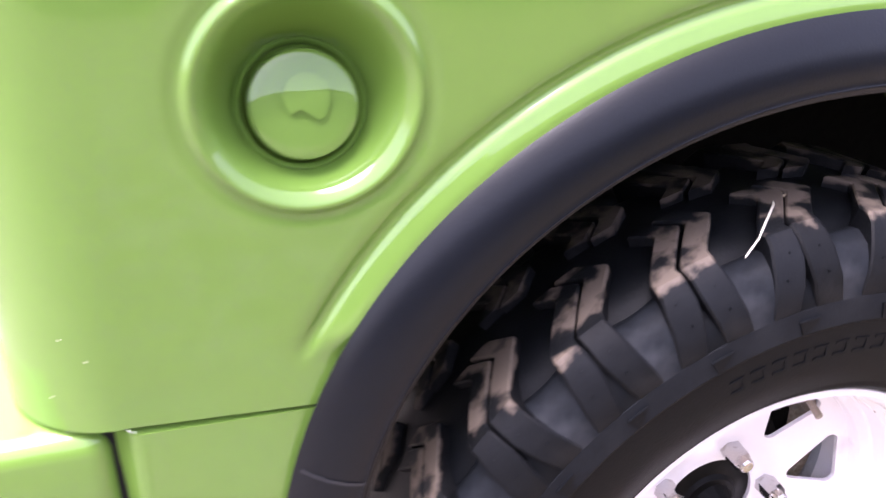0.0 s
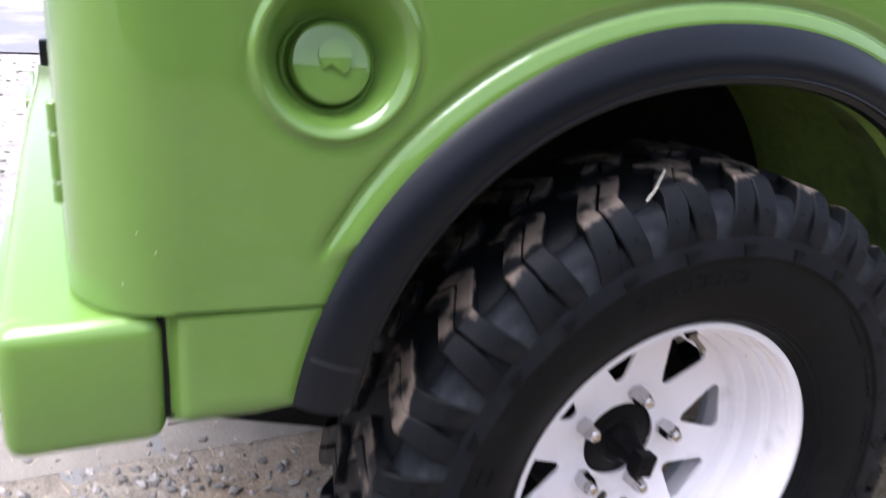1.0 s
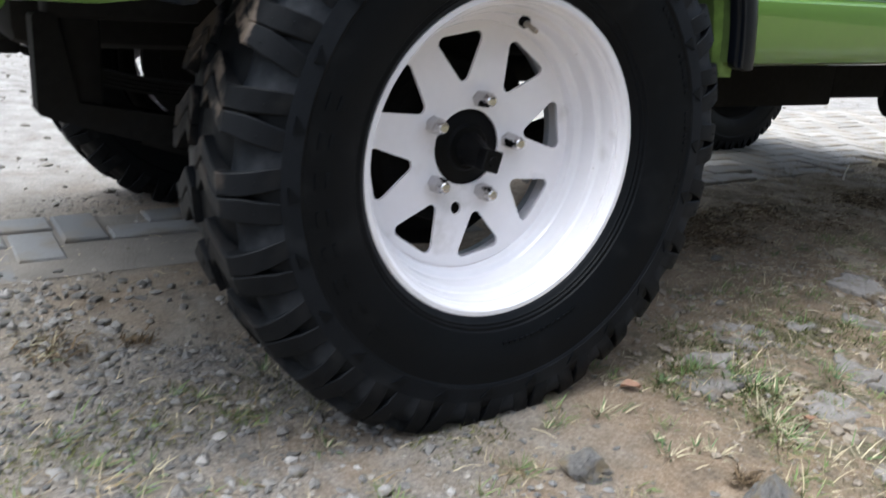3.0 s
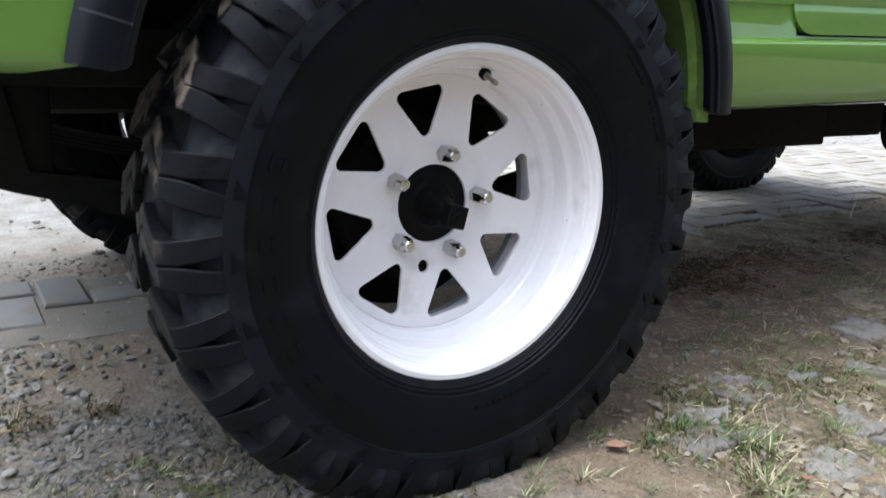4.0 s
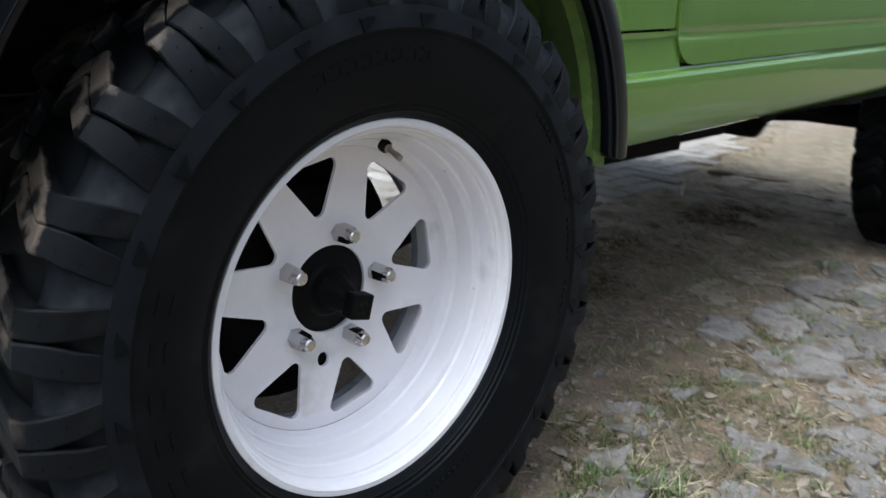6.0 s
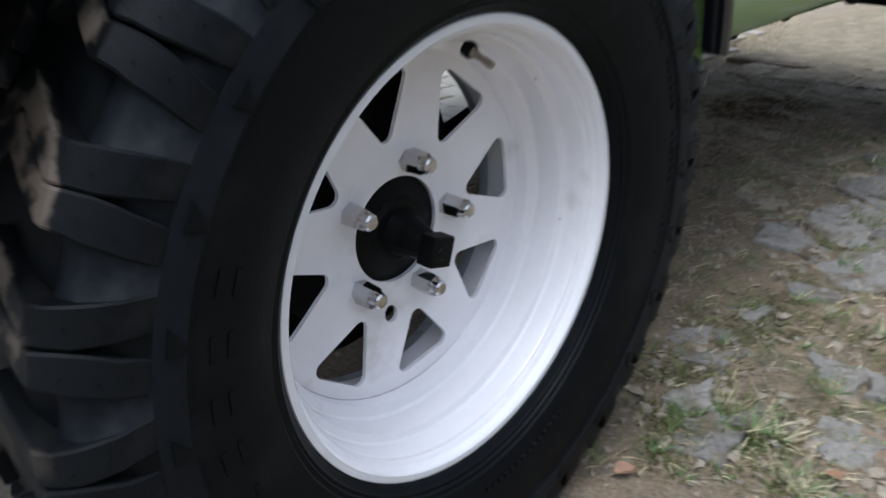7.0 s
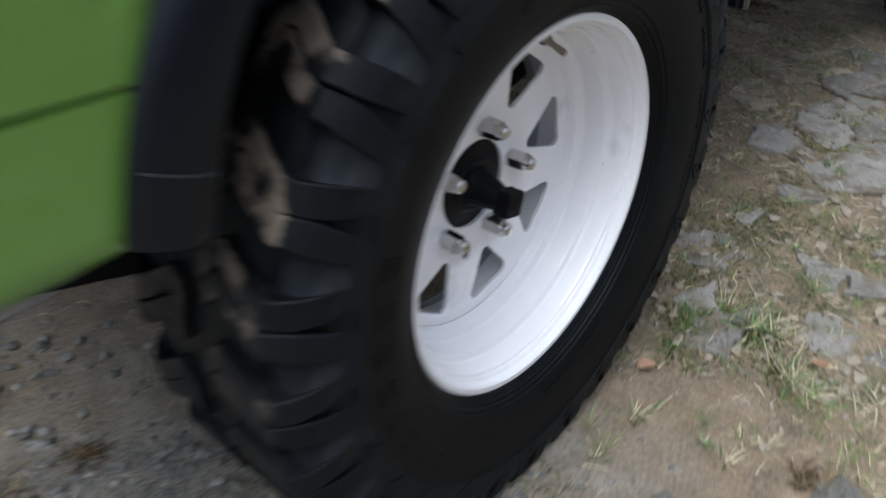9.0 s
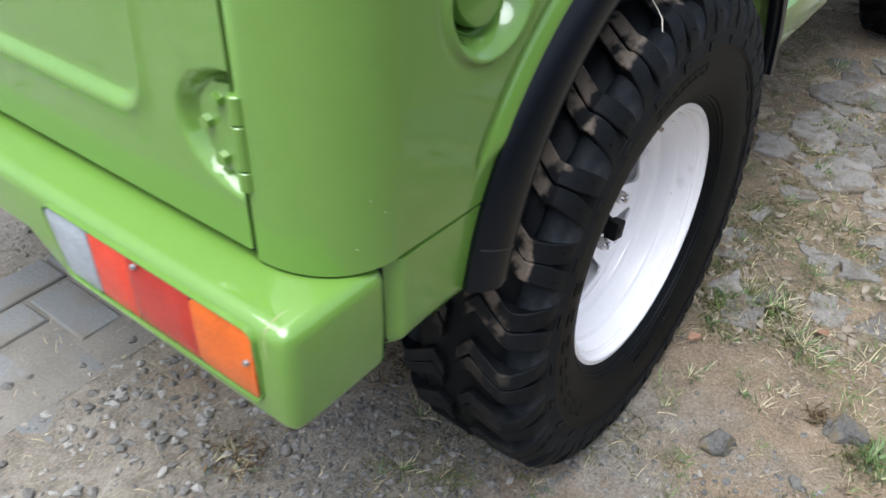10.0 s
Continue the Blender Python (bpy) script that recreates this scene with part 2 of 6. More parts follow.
def plate(bm, outer, holes, spacing, place, thick=None, extra=(), skip=None):
    """Fills an outline with holes by even triangles and sets each point by place(u, v, depth).
    extra: lines of further points. skip: tells where the even points are left out. thick: depth of the walls and the back face."""
    from mathutils.geometry import delaunay_2d_cdt
    pts, edges = [], []
    for loop in (outer, *holes):
        first = len(pts)
        pts += [Vector(p) for p in loop]
        edges += [(first + k, first + (k + 1) % len(loop)) for k in range(len(loop))]
    for line in extra:
        pts += [Vector(p) for p in line if inside(outer, *p) and not any(inside(h, *p) for h in holes)]
    if spacing:
        us, vs = [p[0] for p in outer], [p[1] for p in outer]
        nu, nv = max(1, int((max(us) - min(us)) / spacing)), max(1, int((max(vs) - min(vs)) / spacing))
        for i in range(1, nu):
            for j in range(1, nv):
                p = (min(us) + (max(us) - min(us)) * (i + 0.5 * (j % 2)) / nu, min(vs) + (max(vs) - min(vs)) * j / nv)
                if inside(outer, *p) and not any(inside(h, *p) for h in holes) and not (skip and skip(*p)):
                    pts.append(Vector(p))
    vo, _, fo, *_ = delaunay_2d_cdt(pts, edges, [], 0, 1e-6)
    front = [bm.verts.new(place(v.x, v.y, 0.0)) for v in vo]
    tris = []
    for f in fo:
        c = sum((vo[k] for k in f), Vector((0, 0))) / len(f)
        if inside(outer, c.x, c.y) and not any(inside(h, c.x, c.y) for h in holes):
            tris.append(f)
            bm.faces.new([front[k] for k in f])
    if thick:
        back = [bm.verts.new(place(v.x, v.y, thick)) for v in vo]
        count = {}
        for f in tris:
            bm.faces.new([back[k] for k in reversed(f)])
            for a, b in zip(f, list(f[1:]) + [f[0]]):
                key = (min(a, b), max(a, b))
                count[key] = count.get(key, 0) + 1
        for (a, b), c in count.items():
            if c == 1:
                bm.faces.new((front[a], front[b], back[b], back[a]))
    loose = [v for v in bm.verts if not v.link_faces]
    bmesh.ops.delete(bm, geom=loose, context="VERTS")
    return bm


def smooth(a, b, x):
    t = max(0.0, min(1.0, (x - a) / (b - a)))
    return t * t * (3 - 2 * t)

# ---------------------------------------------------------------- the car: wheels
HUB_Z = 0.36
FRONT_X = 2.29
TYRE_MID = 0.005                  # middle plane of the tyre
car = new("off_road_car")
tagged(car, "lime green two-door off-road car with white steel wheels", "car")

SECTION = [(0.326, -0.0985), (0.346, -0.0955), (0.364, -0.0875), (0.3765, -0.0735), (0.3788, -0.048), (0.3797, -0.018), (0.3800, TYRE_MID)]
PITCHES = 26
PITCH = 2 * math.pi / PITCHES


def on_section(s, lift):
    """Point of the tyre's cross-section at s (0 at the sidewall ring, 6 on the crown), lifted outwards."""
    s = max(0.0, s)
    mirror = s > 6
    if mirror:
        s = 12 - s
    k = min(int(s), 5)
    a, b = Vector(SECTION[k]), Vector(SECTION[k + 1])
    d = (b - a).normalized()
    if k:
        d0 = (a - Vector(SECTION[k - 1])).normalized()
        d = d0.lerp(d, 0.5 + 0.5 * (s - k)) if s - k < 1 else d
    p = a.lerp(b, s - k) + lift * Vector((d.y, -d.x)).normalized()
    return (p.x, 2 * TYRE_MID - p.y) if mirror else (p.x, p.y)


def strip(bm, stations, flip=False, base=-0.017):
    """A rubber block along the section: stations of s, left and right angle in pitches, and height."""
    rows = []
    for s, ul, ur, h in stations:
        row = []
        for u, lift, pull in ((ul, base, 0), (ul, h - 0.0014, 0), (ul, h, 0.020), (ur, h, -0.020), (ur, h - 0.0014, 0), (ur, base, 0)):
            r, y = on_section(s, lift)
            if flip:
                y = 2 * TYRE_MID - y
            a = (u + pull) * PITCH
            row.append(bm.verts.new((r * math.cos(a), y, r * math.sin(a))))
        rows.append(row)
    for p, q in zip(rows, rows[1:]):
        for j in range(5):
            bm.faces.new((p[j], p[j + 1], q[j + 1], q[j]))
    bm.faces.new(rows[0])
    bm.faces.new(rows[-1][::-1])


LUGS = {
    "radial": [(0.0, 0.005, 0.322, 0.0044), (0.15, 0.010, 0.325, 0.0054), (1, 0.045, 0.352, 0.0072), (1.6, 0.070, 0.374, 0.0080), (2.1, 0.090, 0.392, 0.0087), (2.8, 0.117, 0.392, 0.0105), (3.15, 0.125, 0.400, 0.0110),
               (3.4, 0.110, 0.375, 0.0098), (4.1, -0.045, 0.215, 0.0090), (4.75, -0.200, 0.055, 0.0088), (4.85, -0.195, 0.062, 0.0088), (5.55, 0.010, 0.250, 0.0088)],
    "oblique": [(0.0, 0.505, 0.815, 0.0044), (0.15, 0.500, 0.812, 0.0054), (1, 0.458, 0.768, 0.0072), (1.6, 0.424, 0.734, 0.0080), (2.1, 0.406, 0.714, 0.0085), (2.7, 0.408, 0.675, 0.0105), (3.0, 0.415, 0.665, 0.0110),
                (3.3, 0.415, 0.665, 0.0098), (4.1, 0.245, 0.500, 0.0090), (4.75, 0.090, 0.340, 0.0088), (4.85, 0.097, 0.345, 0.0088), (5.4, 0.270, 0.505, 0.0088)],
}


HOLLOW = [(0.05, 0.805, 1.012, 0.0047), (0.3, 0.797, 1.020, 0.0047), (0.7, 0.782, 1.035, 0.0045), (1, 0.765, 1.058, 0.0042), (1.5, 0.735, 1.075, 0.0026), (2, 0.715, 1.08, 0.0002), (2.4, 0.695, 1.10, -0.0034), (2.75, 0.685, 1.115, -0.0072), (3.05, 0.68, 1.12, -0.0105), (3.3, 0.68, 1.12, -0.0130)]


NOTCH = [(0.05, 0.322, 0.503, 0.0040), (0.3, 0.33, 0.495, 0.0005), (0.7, 0.342, 0.475, -0.0045), (1.1, 0.355, 0.455, -0.0080), (1.5, 0.37, 0.43, -0.0100), (1.9, 0.385, 0.415, -0.0115), (2.3, 0.39, 0.41, -0.0125)]


def hollow_mesh(flip, shape=HOLLOW, cols=8):
    """The smooth dished web between two pairs of lugs."""
    bm = bmesh.new()
    rows = []
    for s, ul, ur, h in shape:
        row = []
        for k in range(cols + 1):
            q = k / cols
            r, y = on_section(s, h + 0.0026 * (2 * q - 1) ** 2 * smooth(0.2, 1.5, s))
            if flip:
                y = 2 * TYRE_MID - y
            a = (ul - 0.02 + (ur - ul + 0.04) * q) * PITCH
            row.append(bm.verts.new((r * math.cos(a), y, r * math.sin(a))))
        rows.append(row)
    for p, q in zip(rows, rows[1:]):
        for j in range(cols):
            bm.faces.new((p[j], p[j + 1], q[j + 1], q[j]) if not flip else (q[j], q[j + 1], p[j + 1], p[j]))
    low = [[bm.verts.new(v.co * Vector((0.94, 1, 0.94))) for v in row] for row in (rows[0], rows[-1])]
    for row, base in ((rows[0], low[0]), (rows[-1], low[1])):
        for j in range(cols):
            bm.faces.new((row[j], row[j + 1], base[j + 1], base[j]))
    bmesh.ops.recalc_face_normals(bm, faces=bm.faces)
    me = bpy.data.meshes.new("tread_web")
    for f in bm.faces:
        f.smooth = True
    bm.to_mesh(me)
    bm.free()
    me.materials.append(SCOOP)
    return me


def lug_mesh(kind, flip):
    bm = bmesh.new()
    strip(bm, LUGS[kind], flip)
    bmesh.ops.recalc_face_normals(bm, faces=bm.faces)
    me = bpy.data.meshes.new("tread_block")
    for f in bm.faces:
        f.smooth = True
    for e in bm.edges:
        e.smooth = len(e.link_faces) != 2 or e.calc_face_angle(0) < radians(28)
    bm.to_mesh(me)
    bm.free()
    me.materials.append(TREAD)
    return me


def tyre_profile():
    outer = [(0.2085, -0.050), (0.2105, -0.062), (0.2128, -0.0725), (0.2160, -0.0780), (0.2200, -0.0800), (0.2215, -0.0828), (0.2245, -0.0832), (0.2258, -0.0862), (0.2300, -0.0868), (0.2315, -0.0895), (0.240, -0.0925),
             (0.258, -0.0985), (0.280, -0.1015), (0.2985, -0.1022), (0.3012, -0.1024), (0.3030, -0.1042), (0.3052, -0.1045), (0.3200, -0.1034), (0.3265, -0.1025)] + [on_section(s, h) for s, h in ((0.3, 0.0040), (0.6, 0.0030), (1, 0.0), (1.5, -0.005), (2, -0.0095), (2.5, -0.0125), (3, -0.0142), (3.5, -0.0085), (4, -0.0025), (5, -0.0010), (6, -0.0010))]
    return outer + [(r, 2 * TYRE_MID - y) for r, y in outer[::-1][1:]]


def rounded_window(a0, r0=0.0850, r1=0.1620, half=14.8, turn=0.0090):
    pts = [(r0 * math.cos(a0), r0 * math.sin(a0)),
           (r1 * math.cos(a0 - radians(half)), r1 * math.sin(a0 - radians(half))),
           (r1 * math.cos(a0 + radians(half)), r1 * math.sin(a0 + radians(half)))]
    return round_poly(pts, turn, 8)


def rim_meshes():
    prof = [(0.2075, -0.062), (0.2105, -0.066), (0.2115, -0.0710), (0.2098, -0.0750), (0.2062, -0.0752), (0.2038, -0.0722), (0.2025, -0.0660), (0.1992, -0.0632), (0.1990, -0.0600), (0.1962, -0.0588), (0.1950, -0.0560), (0.1942, -0.0380),
            (0.1925, -0.0350), (0.1862, -0.0315), (0.1852, -0.0285), (0.1840, -0.0060), (0.1820, -0.0030), (0.1738, 0.0020), (0.1722, 0.006), (0.1705, 0.055), (0.172, 0.068), (0.190, 0.078), (0.198, 0.090), (0.2045, 0.094), (0.2135, 0.0985)]
    barrel = bmesh.new()
    lathe(barrel, prof[:20] + [(r + 0.003, y) for r, y in prof[:20]][::-1][:-1], 112, closed=True)
    inner = bmesh.new()
    lathe(inner, prof[19:] + [(r + 0.003, y) for r, y in prof[19:]][::-1], 80, closed=True)
    disc = bmesh.new()
    wins = [rounded_window(radians(11.3 + 45 * k)) for k in range(8)]
    hole = ring_pts(0.0861 * math.cos(radians(-99.4)), 0.0861 * math.sin(radians(-99.4)), 0.0085, 18)

    def place(u, v, d):
        r = math.hypot(u, v)
        y = 0.0255 - 0.007 * smooth(0.060, 0.100, r) - 0.003 * smooth(0.150, 0.172, r)
        return (u, y + d, v)

    plate(disc, ring_pts(0, 0, 0.1722, 96), [*wins, ring_pts(0, 0, 0.0535, 48), hole], 0.008, place, 0.0045)
    return barrel, disc, inner


def nut_mesh():
    bm = bmesh.new()
    rings = []
    for y, r, hexed in ((0.026, 0.0122, 1), (0.004, 0.0112, 1), (0.001, 0.0108, 1), (-0.001, 0.0088, 0), (-0.0055, 0.0078, 0), (-0.0075, 0.006, 0), (-0.008, 0.0, 0)):
        if r == 0:
            rings.append([bm.verts.new((0, y, 0))])
            continue
        row = []
        for k in range(24):
            a = 2 * math.pi * k / 24
            rr = r * math.cos(math.pi / 6) / math.cos((a % (math.pi / 3)) - math.pi / 6) if hexed else r
            row.append(bm.verts.new((rr * math.cos(a), y, rr * math.sin(a))))
        rings.append(row)
    for p, q in zip(rings, rings[1:]):
        for k in range(24):
            if len(q) == 1:
                bm.faces.new((p[k], p[(k + 1) % 24], q[0]))
            else:
                bm.faces.new((p[k], p[(k + 1) % 24], q[(k + 1) % 24], q[k]))
    return bm


def arc_bar(bm, r0, r1, a0, a1, y0, y1, n=2):
    """A raised curved bar on the sidewall, from radius r0 to r1 and angle a0 to a1 (degrees)."""
    rows = []
    for k in range(n + 1):
        a = radians(a0 + (a1 - a0) * k / n)
        rows.append([bm.verts.new((r * math.cos(a), y, r * math.sin(a))) for r, y in ((r0, y0), (r0, y1), (r1, y1), (r1, y0))])
    for p, q in zip(rows, rows[1:]):
        for j in range(3):
            bm.faces.new((p[j], p[j + 1], q[j + 1], q[j]))
    bm.faces.new(rows[0])
    bm.faces.new(rows[-1][::-1])


def shared(name, me, parent, m=None):
    ob = new(name, me)
    ob.parent = parent
    if m is not None:
        ob.matrix_local = m
    return ob


TREAD_TURN = radians(11.0)
LUG_MESHES = {(k, f): lug_mesh(k, f) for k in LUGS for f in (False, True)}
WEB_MESHES = [(False, hollow_mesh(False)), (True, hollow_mesh(True)), (False, hollow_mesh(False, NOTCH))]
lug_rng = random.Random(5)


def make_wheel(m, near):
    wheel = new("wheel")
    wheel.parent = car
    wheel.matrix_local = m
    bm = bmesh.new()
    lathe(bm, tyre_profile(), 140)
    tyre = part("tyre", bm, RUBBER, wheel, "black mud-terrain tyre", angle=40)
    bm = bmesh.new()
    lathe(bm, [(0.3045, -0.1030), (0.3054, -0.1052), (0.3200, -0.1041), (0.3268, -0.1031), (0.3272, -0.1010)], 140)
    part("shoulder_ring", bm, RING, tyre, "raised ring below the tread, dust and blue sheen in its colour", angle=40)
    first = None
    for k in range(8):                           # large raised characters as plain bars
        spot = Matrix.Rotation(-radians(162.6 + 8.9 * k), 4, "Y")
        if first is None:
            bm = bmesh.new()
            arc_bar(bm, 0.2690, 0.2735, -1.9, 1.9, -0.0985, -0.1016, 2)
            arc_bar(bm, 0.2830, 0.2875, -1.9, 1.9, -0.0985, -0.1029, 2)
            first = part("sidewall_bar", bm, RUBBER, wheel, smooth=False)
            first.matrix_local = spot
        else:
            shared("sidewall_bar", first.data, wheel, spot)
    first = None
    for k in range(8):
        spot = Matrix.Rotation(-radians(112 - 3.9 * k), 4, "Y")
        if first is None:
            bm = bmesh.new()
            arc_bar(bm, 0.273, 0.2752, -1.3, 1.3, -0.0985, -0.1017, 1)
            arc_bar(bm, 0.2848, 0.287, -1.3, 1.3, -0.0985, -0.1026, 1)
            arc_bar(bm, 0.2754, 0.2846, -1.3, -0.85, -0.0985, -0.1021, 1)
            first = part("sidewall_bar", bm, RUBBER, wheel, smooth=False)
            first.matrix_local = spot
        else:
            shared("sidewall_bar", first.data, wheel, spot)
    bm = bmesh.new()
    for k in range(30):
        if k % 8 in (5, 6):
            continue
        a = 44 - 2.1 * k
        arc_bar(bm, 0.2925, 0.2980, a - 0.55, a + 0.55, -0.1005, -0.1034, 1)
    for k in range(14):
        a = -60 - 2.2 * k
        arc_bar(bm, 0.246, 0.2505, a - 0.6, a + 0.6, -0.0925, -0.0972, 1)
    tagged(part("sidewall_print", bm, RUBBER, wheel, "small raised bars of print on the sidewall", smooth=False), kind="stuff")
    first = None
    for k in range(PITCHES if near else 0):      # small pointed marks under the ring
        spot = Matrix.Rotation(-(k + 0.40) * PITCH - TREAD_TURN, 4, "Y")
        if first is None:
            bm = bmesh.new()
            tri = [(0.319, -0.030), (0.319, 0.030), (0.305, 0.020)]
            top = [bm.verts.new((r * math.cos(t), -0.1062, r * math.sin(t))) for r, t in tri]
            low = [bm.verts.new((r * math.cos(t), -0.0995, r * math.sin(t))) for r, t in tri]
            bm.faces.new(top)
            bm.faces.new(low[::-1])
            for j in range(3):
                bm.faces.new((top[j], top[(j + 1) % 3], low[(j + 1) % 3], low[j]))
            first = part("sidewall_mark", bm, RUBBER, wheel, smooth=False)
            first.matrix_local = spot
        else:
            shared("sidewall_mark", first.data, wheel, spot)
    if near:
        for k in range(PITCHES):
            for (kind, flip), me in LUG_MESHES.items():
                a = k * PITCH + (0.5 * PITCH if flip else 0) + lug_rng.uniform(-0.002, 0.002) + TREAD_TURN
                shared("tread_block", me, wheel, Matrix.Rotation(-a, 4, "Y"))
        for k in range(PITCHES):
            for flip, me in WEB_MESHES:
                shared("tread_web", me, wheel, Matrix.Rotation(-(k * PITCH + (0.5 * PITCH if flip else 0) + TREAD_TURN), 4, "Y"))
    else:
        bm = bmesh.new()
        for k in range(PITCHES):
            for flip in (False, True):
                for kind in LUGS:
                    strip(bm, [(s, ul + k + 0.5 * flip, ur + k + 0.5 * flip, h) for s, ul, ur, h in LUGS[kind]], flip)
        part("tread", bm, TREAD_FAR, wheel, smooth=False)
    if near:                                     # short moulding nubs on the lugs
        bm = bmesh.new()
        for k in range(PITCHES):
            for u, at_s in ((0.21, 1.35), (0.60, 1.45), (0.25, 2.3), (0.55, 2.35)):
                r, y = on_section(at_s, 0.0075)
                a = (k + u + lug_rng.uniform(-0.05, 0.05)) * PITCH + TREAD_TURN
                c = Vector((r * math.cos(a), y, r * math.sin(a)))
                d = Vector((math.cos(a) * 0.5, -0.86, math.sin(a) * 0.5))
                tube(bm, [c - d * 0.002, c + d * 0.0035], [0.0008, 0.0005], 5)
        tagged(part("moulding_nubs", bm, RUBBER, tyre, "tiny rubber moulding nubs", smooth=False), kind="stuff")
    barrel, disc, inner = rim_meshes()
    part("rim", barrel, WHITE, wheel, "white painted steel wheel rim", angle=24)
    part("wheel_disc", disc, WHITE, wheel, "white wheel centre with eight triangular openings", angle=30)
    if near:
        bm = bmesh.new()
        arc = [radians(208 + 4 * k) for k in range(24)]
        tube(bm, [(0.1718 * math.cos(a), 0.0155, 0.1718 * math.sin(a)) for a in arc], [0.0002 + 0.0006 * abs(math.sin(1.7 * k)) * math.sin(math.pi * k / 23) for k in range(24)], 6)
        part("rust_line", bm, RUST, wheel, "thin rusty line at the joint of the wheel disc")
        for sr, sa in ((0.1960, 62), (0.1955, 28), (0.1885, -8), (0.1858, 47)):
            bm = bmesh.new()
            bmesh.ops.create_icosphere(bm, subdivisions=1, radius=0.0011)
            ob = part("rust_speck", bm, RUST, wheel)
            ob.location = (sr * math.cos(radians(sa)), -0.034 - 0.1 * (0.19 - sr), sr * math.sin(radians(sa)))
            ob.scale = (0.8, 1.3, 0.8)
    # Far rims get underbody black, so the shade under the car is colour.
    part("rim_back", inner, GREY_RIM if near else UNDER, wheel, "grey inner half of the rim" if near else "inner half of the rim, blackened in place of shade", angle=50)
    nut = None
    for k in range(5):
        a = radians(78.9 - 72 * k)
        spot = Matrix.Translation((0.06985 * math.cos(a), 0, 0.06985 * math.sin(a))) @ Matrix.Rotation(0.4 * k, 4, "Y")
        if nut is None:
            nut = part("lug_nut", nut_mesh(), CHROME, wheel, "chrome lug nut", angle=25)
            nut.matrix_local = spot
        else:
            shared("lug_nut", nut.data, wheel, spot)["label"] = "chrome lug nut"
    bm = bmesh.new()
    lathe(bm, [(0.0, 0.022), (0.030, 0.022), (0.034, 0.026), (0.046, 0.028), (0.0530, 0.030), (0.0530, 0.09), (0.0, 0.09)], 40)
    part("hub", bm, HUB, wheel, "black axle hub", angle=30)
    bm = bmesh.new()
    box(bm, -0.0142, 0.0142, -0.024, -0.004, -0.0150, 0.0150, 0.0015, 1)
    tube(bm, [(0, -0.006, 0), (-0.002, 0.020, 0.004), (-0.006, 0.048, 0.007)], [0.0140, 0.021, 0.032], 16)
    lathe(bm, [(0.0, -0.0255), (0.006, -0.0255), (0.007, -0.024)], 14)
    boss = part("hub_boss", bm, HUB, wheel, "square black block on the hub", smooth=False)
    boss.matrix_local = Matrix.Translation((0.006, -0.006, -0.009)) @ Matrix.Rotation(radians(14), 4, "Y")
    bm = bmesh.new()
    lathe(bm, [(0.0, 0.06), (0.105, 0.06), (0.115, 0.066), (0.118, 0.075), (0.118, 0.125), (0.128, 0.128), (0.128, 0.14), (0.0, 0.14)], 48)
    part("brake_drum", bm, UNDER, wheel, "dark brake drum", angle=30)
    # Plate widened past the drum to block light through the wheel openings.
    bm = bmesh.new()
    lathe(bm, [(0.0, 0.131), (0.150, 0.131), (0.162 if near else 0.165, 0.108), (0.165 if near else 0.168, 0.108), (0.165 if near else 0.168, 0.135), (0.0, 0.135)], 40)
    part("backing_plate", bm, UNDER, wheel)
    va = radians(77.8)
    bm = bmesh.new()
    base = Vector((0.1815 * math.cos(va), -0.018, 0.1815 * math.sin(va)))
    tip = base + Vector((-0.004 * math.cos(va) - 0.002, -0.038, -0.013 * math.sin(va)))
    base = base.lerp(tip, 0.36)
    way = tip - base
    tube(bm, [base - way * 0.1, base + way * 0.12, base + way * 0.16, base + way * 0.55, base + way * 0.58, base + way * 0.97, tip], [0.0050, 0.0050, 0.0034, 0.0030, 0.0037, 0.0037, 0.0028], 14)
    valve = part("valve", bm, BRASS, wheel, "dull metal tyre valve stem")
    bm = bmesh.new()
    tube(bm, [base - way * 0.30, base - way * 0.06, base + way * 0.02], [0.0078, 0.0076, 0.0060], 16)
    part("grommet", bm, HUB, valve, "black rubber grommet")
    return wheel


make_wheel(Matrix.Translation((0, 0, HUB_Z)), True)
make_wheel(Matrix.Translation((0, 1.27, HUB_Z)) @ Matrix.Rotation(math.pi, 4, "Z") @ Matrix.Rotation(0.5, 4, "Y"), False)
make_wheel(Matrix.Translation((FRONT_X, 0, HUB_Z)) @ Matrix.Rotation(0.9, 4, "Y"), False)
make_wheel(Matrix.Translation((FRONT_X, 1.46, HUB_Z)) @ Matrix.Rotation(math.pi, 4, "Z") @ Matrix.Rotation(1.3, 4, "Y"), False)

# ---------------------------------------------------------------- the car: body
SIDE = -0.060                     # plane of the body's side
TOP = 1.12                        # height at which the tub is closed
MID = 0.635                       # the car's middle in y


def arch(t, grow=0.0, cx=0.0):
    """Outline of the wheel arch at the flare's outer edge; t from 0 (front) to pi (rear)."""
    a, b, e = 0.463 + grow, 0.447 + grow, 2 / 2.15
    c, s = math.cos(t), math.sin(t)
    return (cx + a * math.copysign(abs(c) ** e, c), 0.45 + b * math.copysign(abs(s) ** e, s))


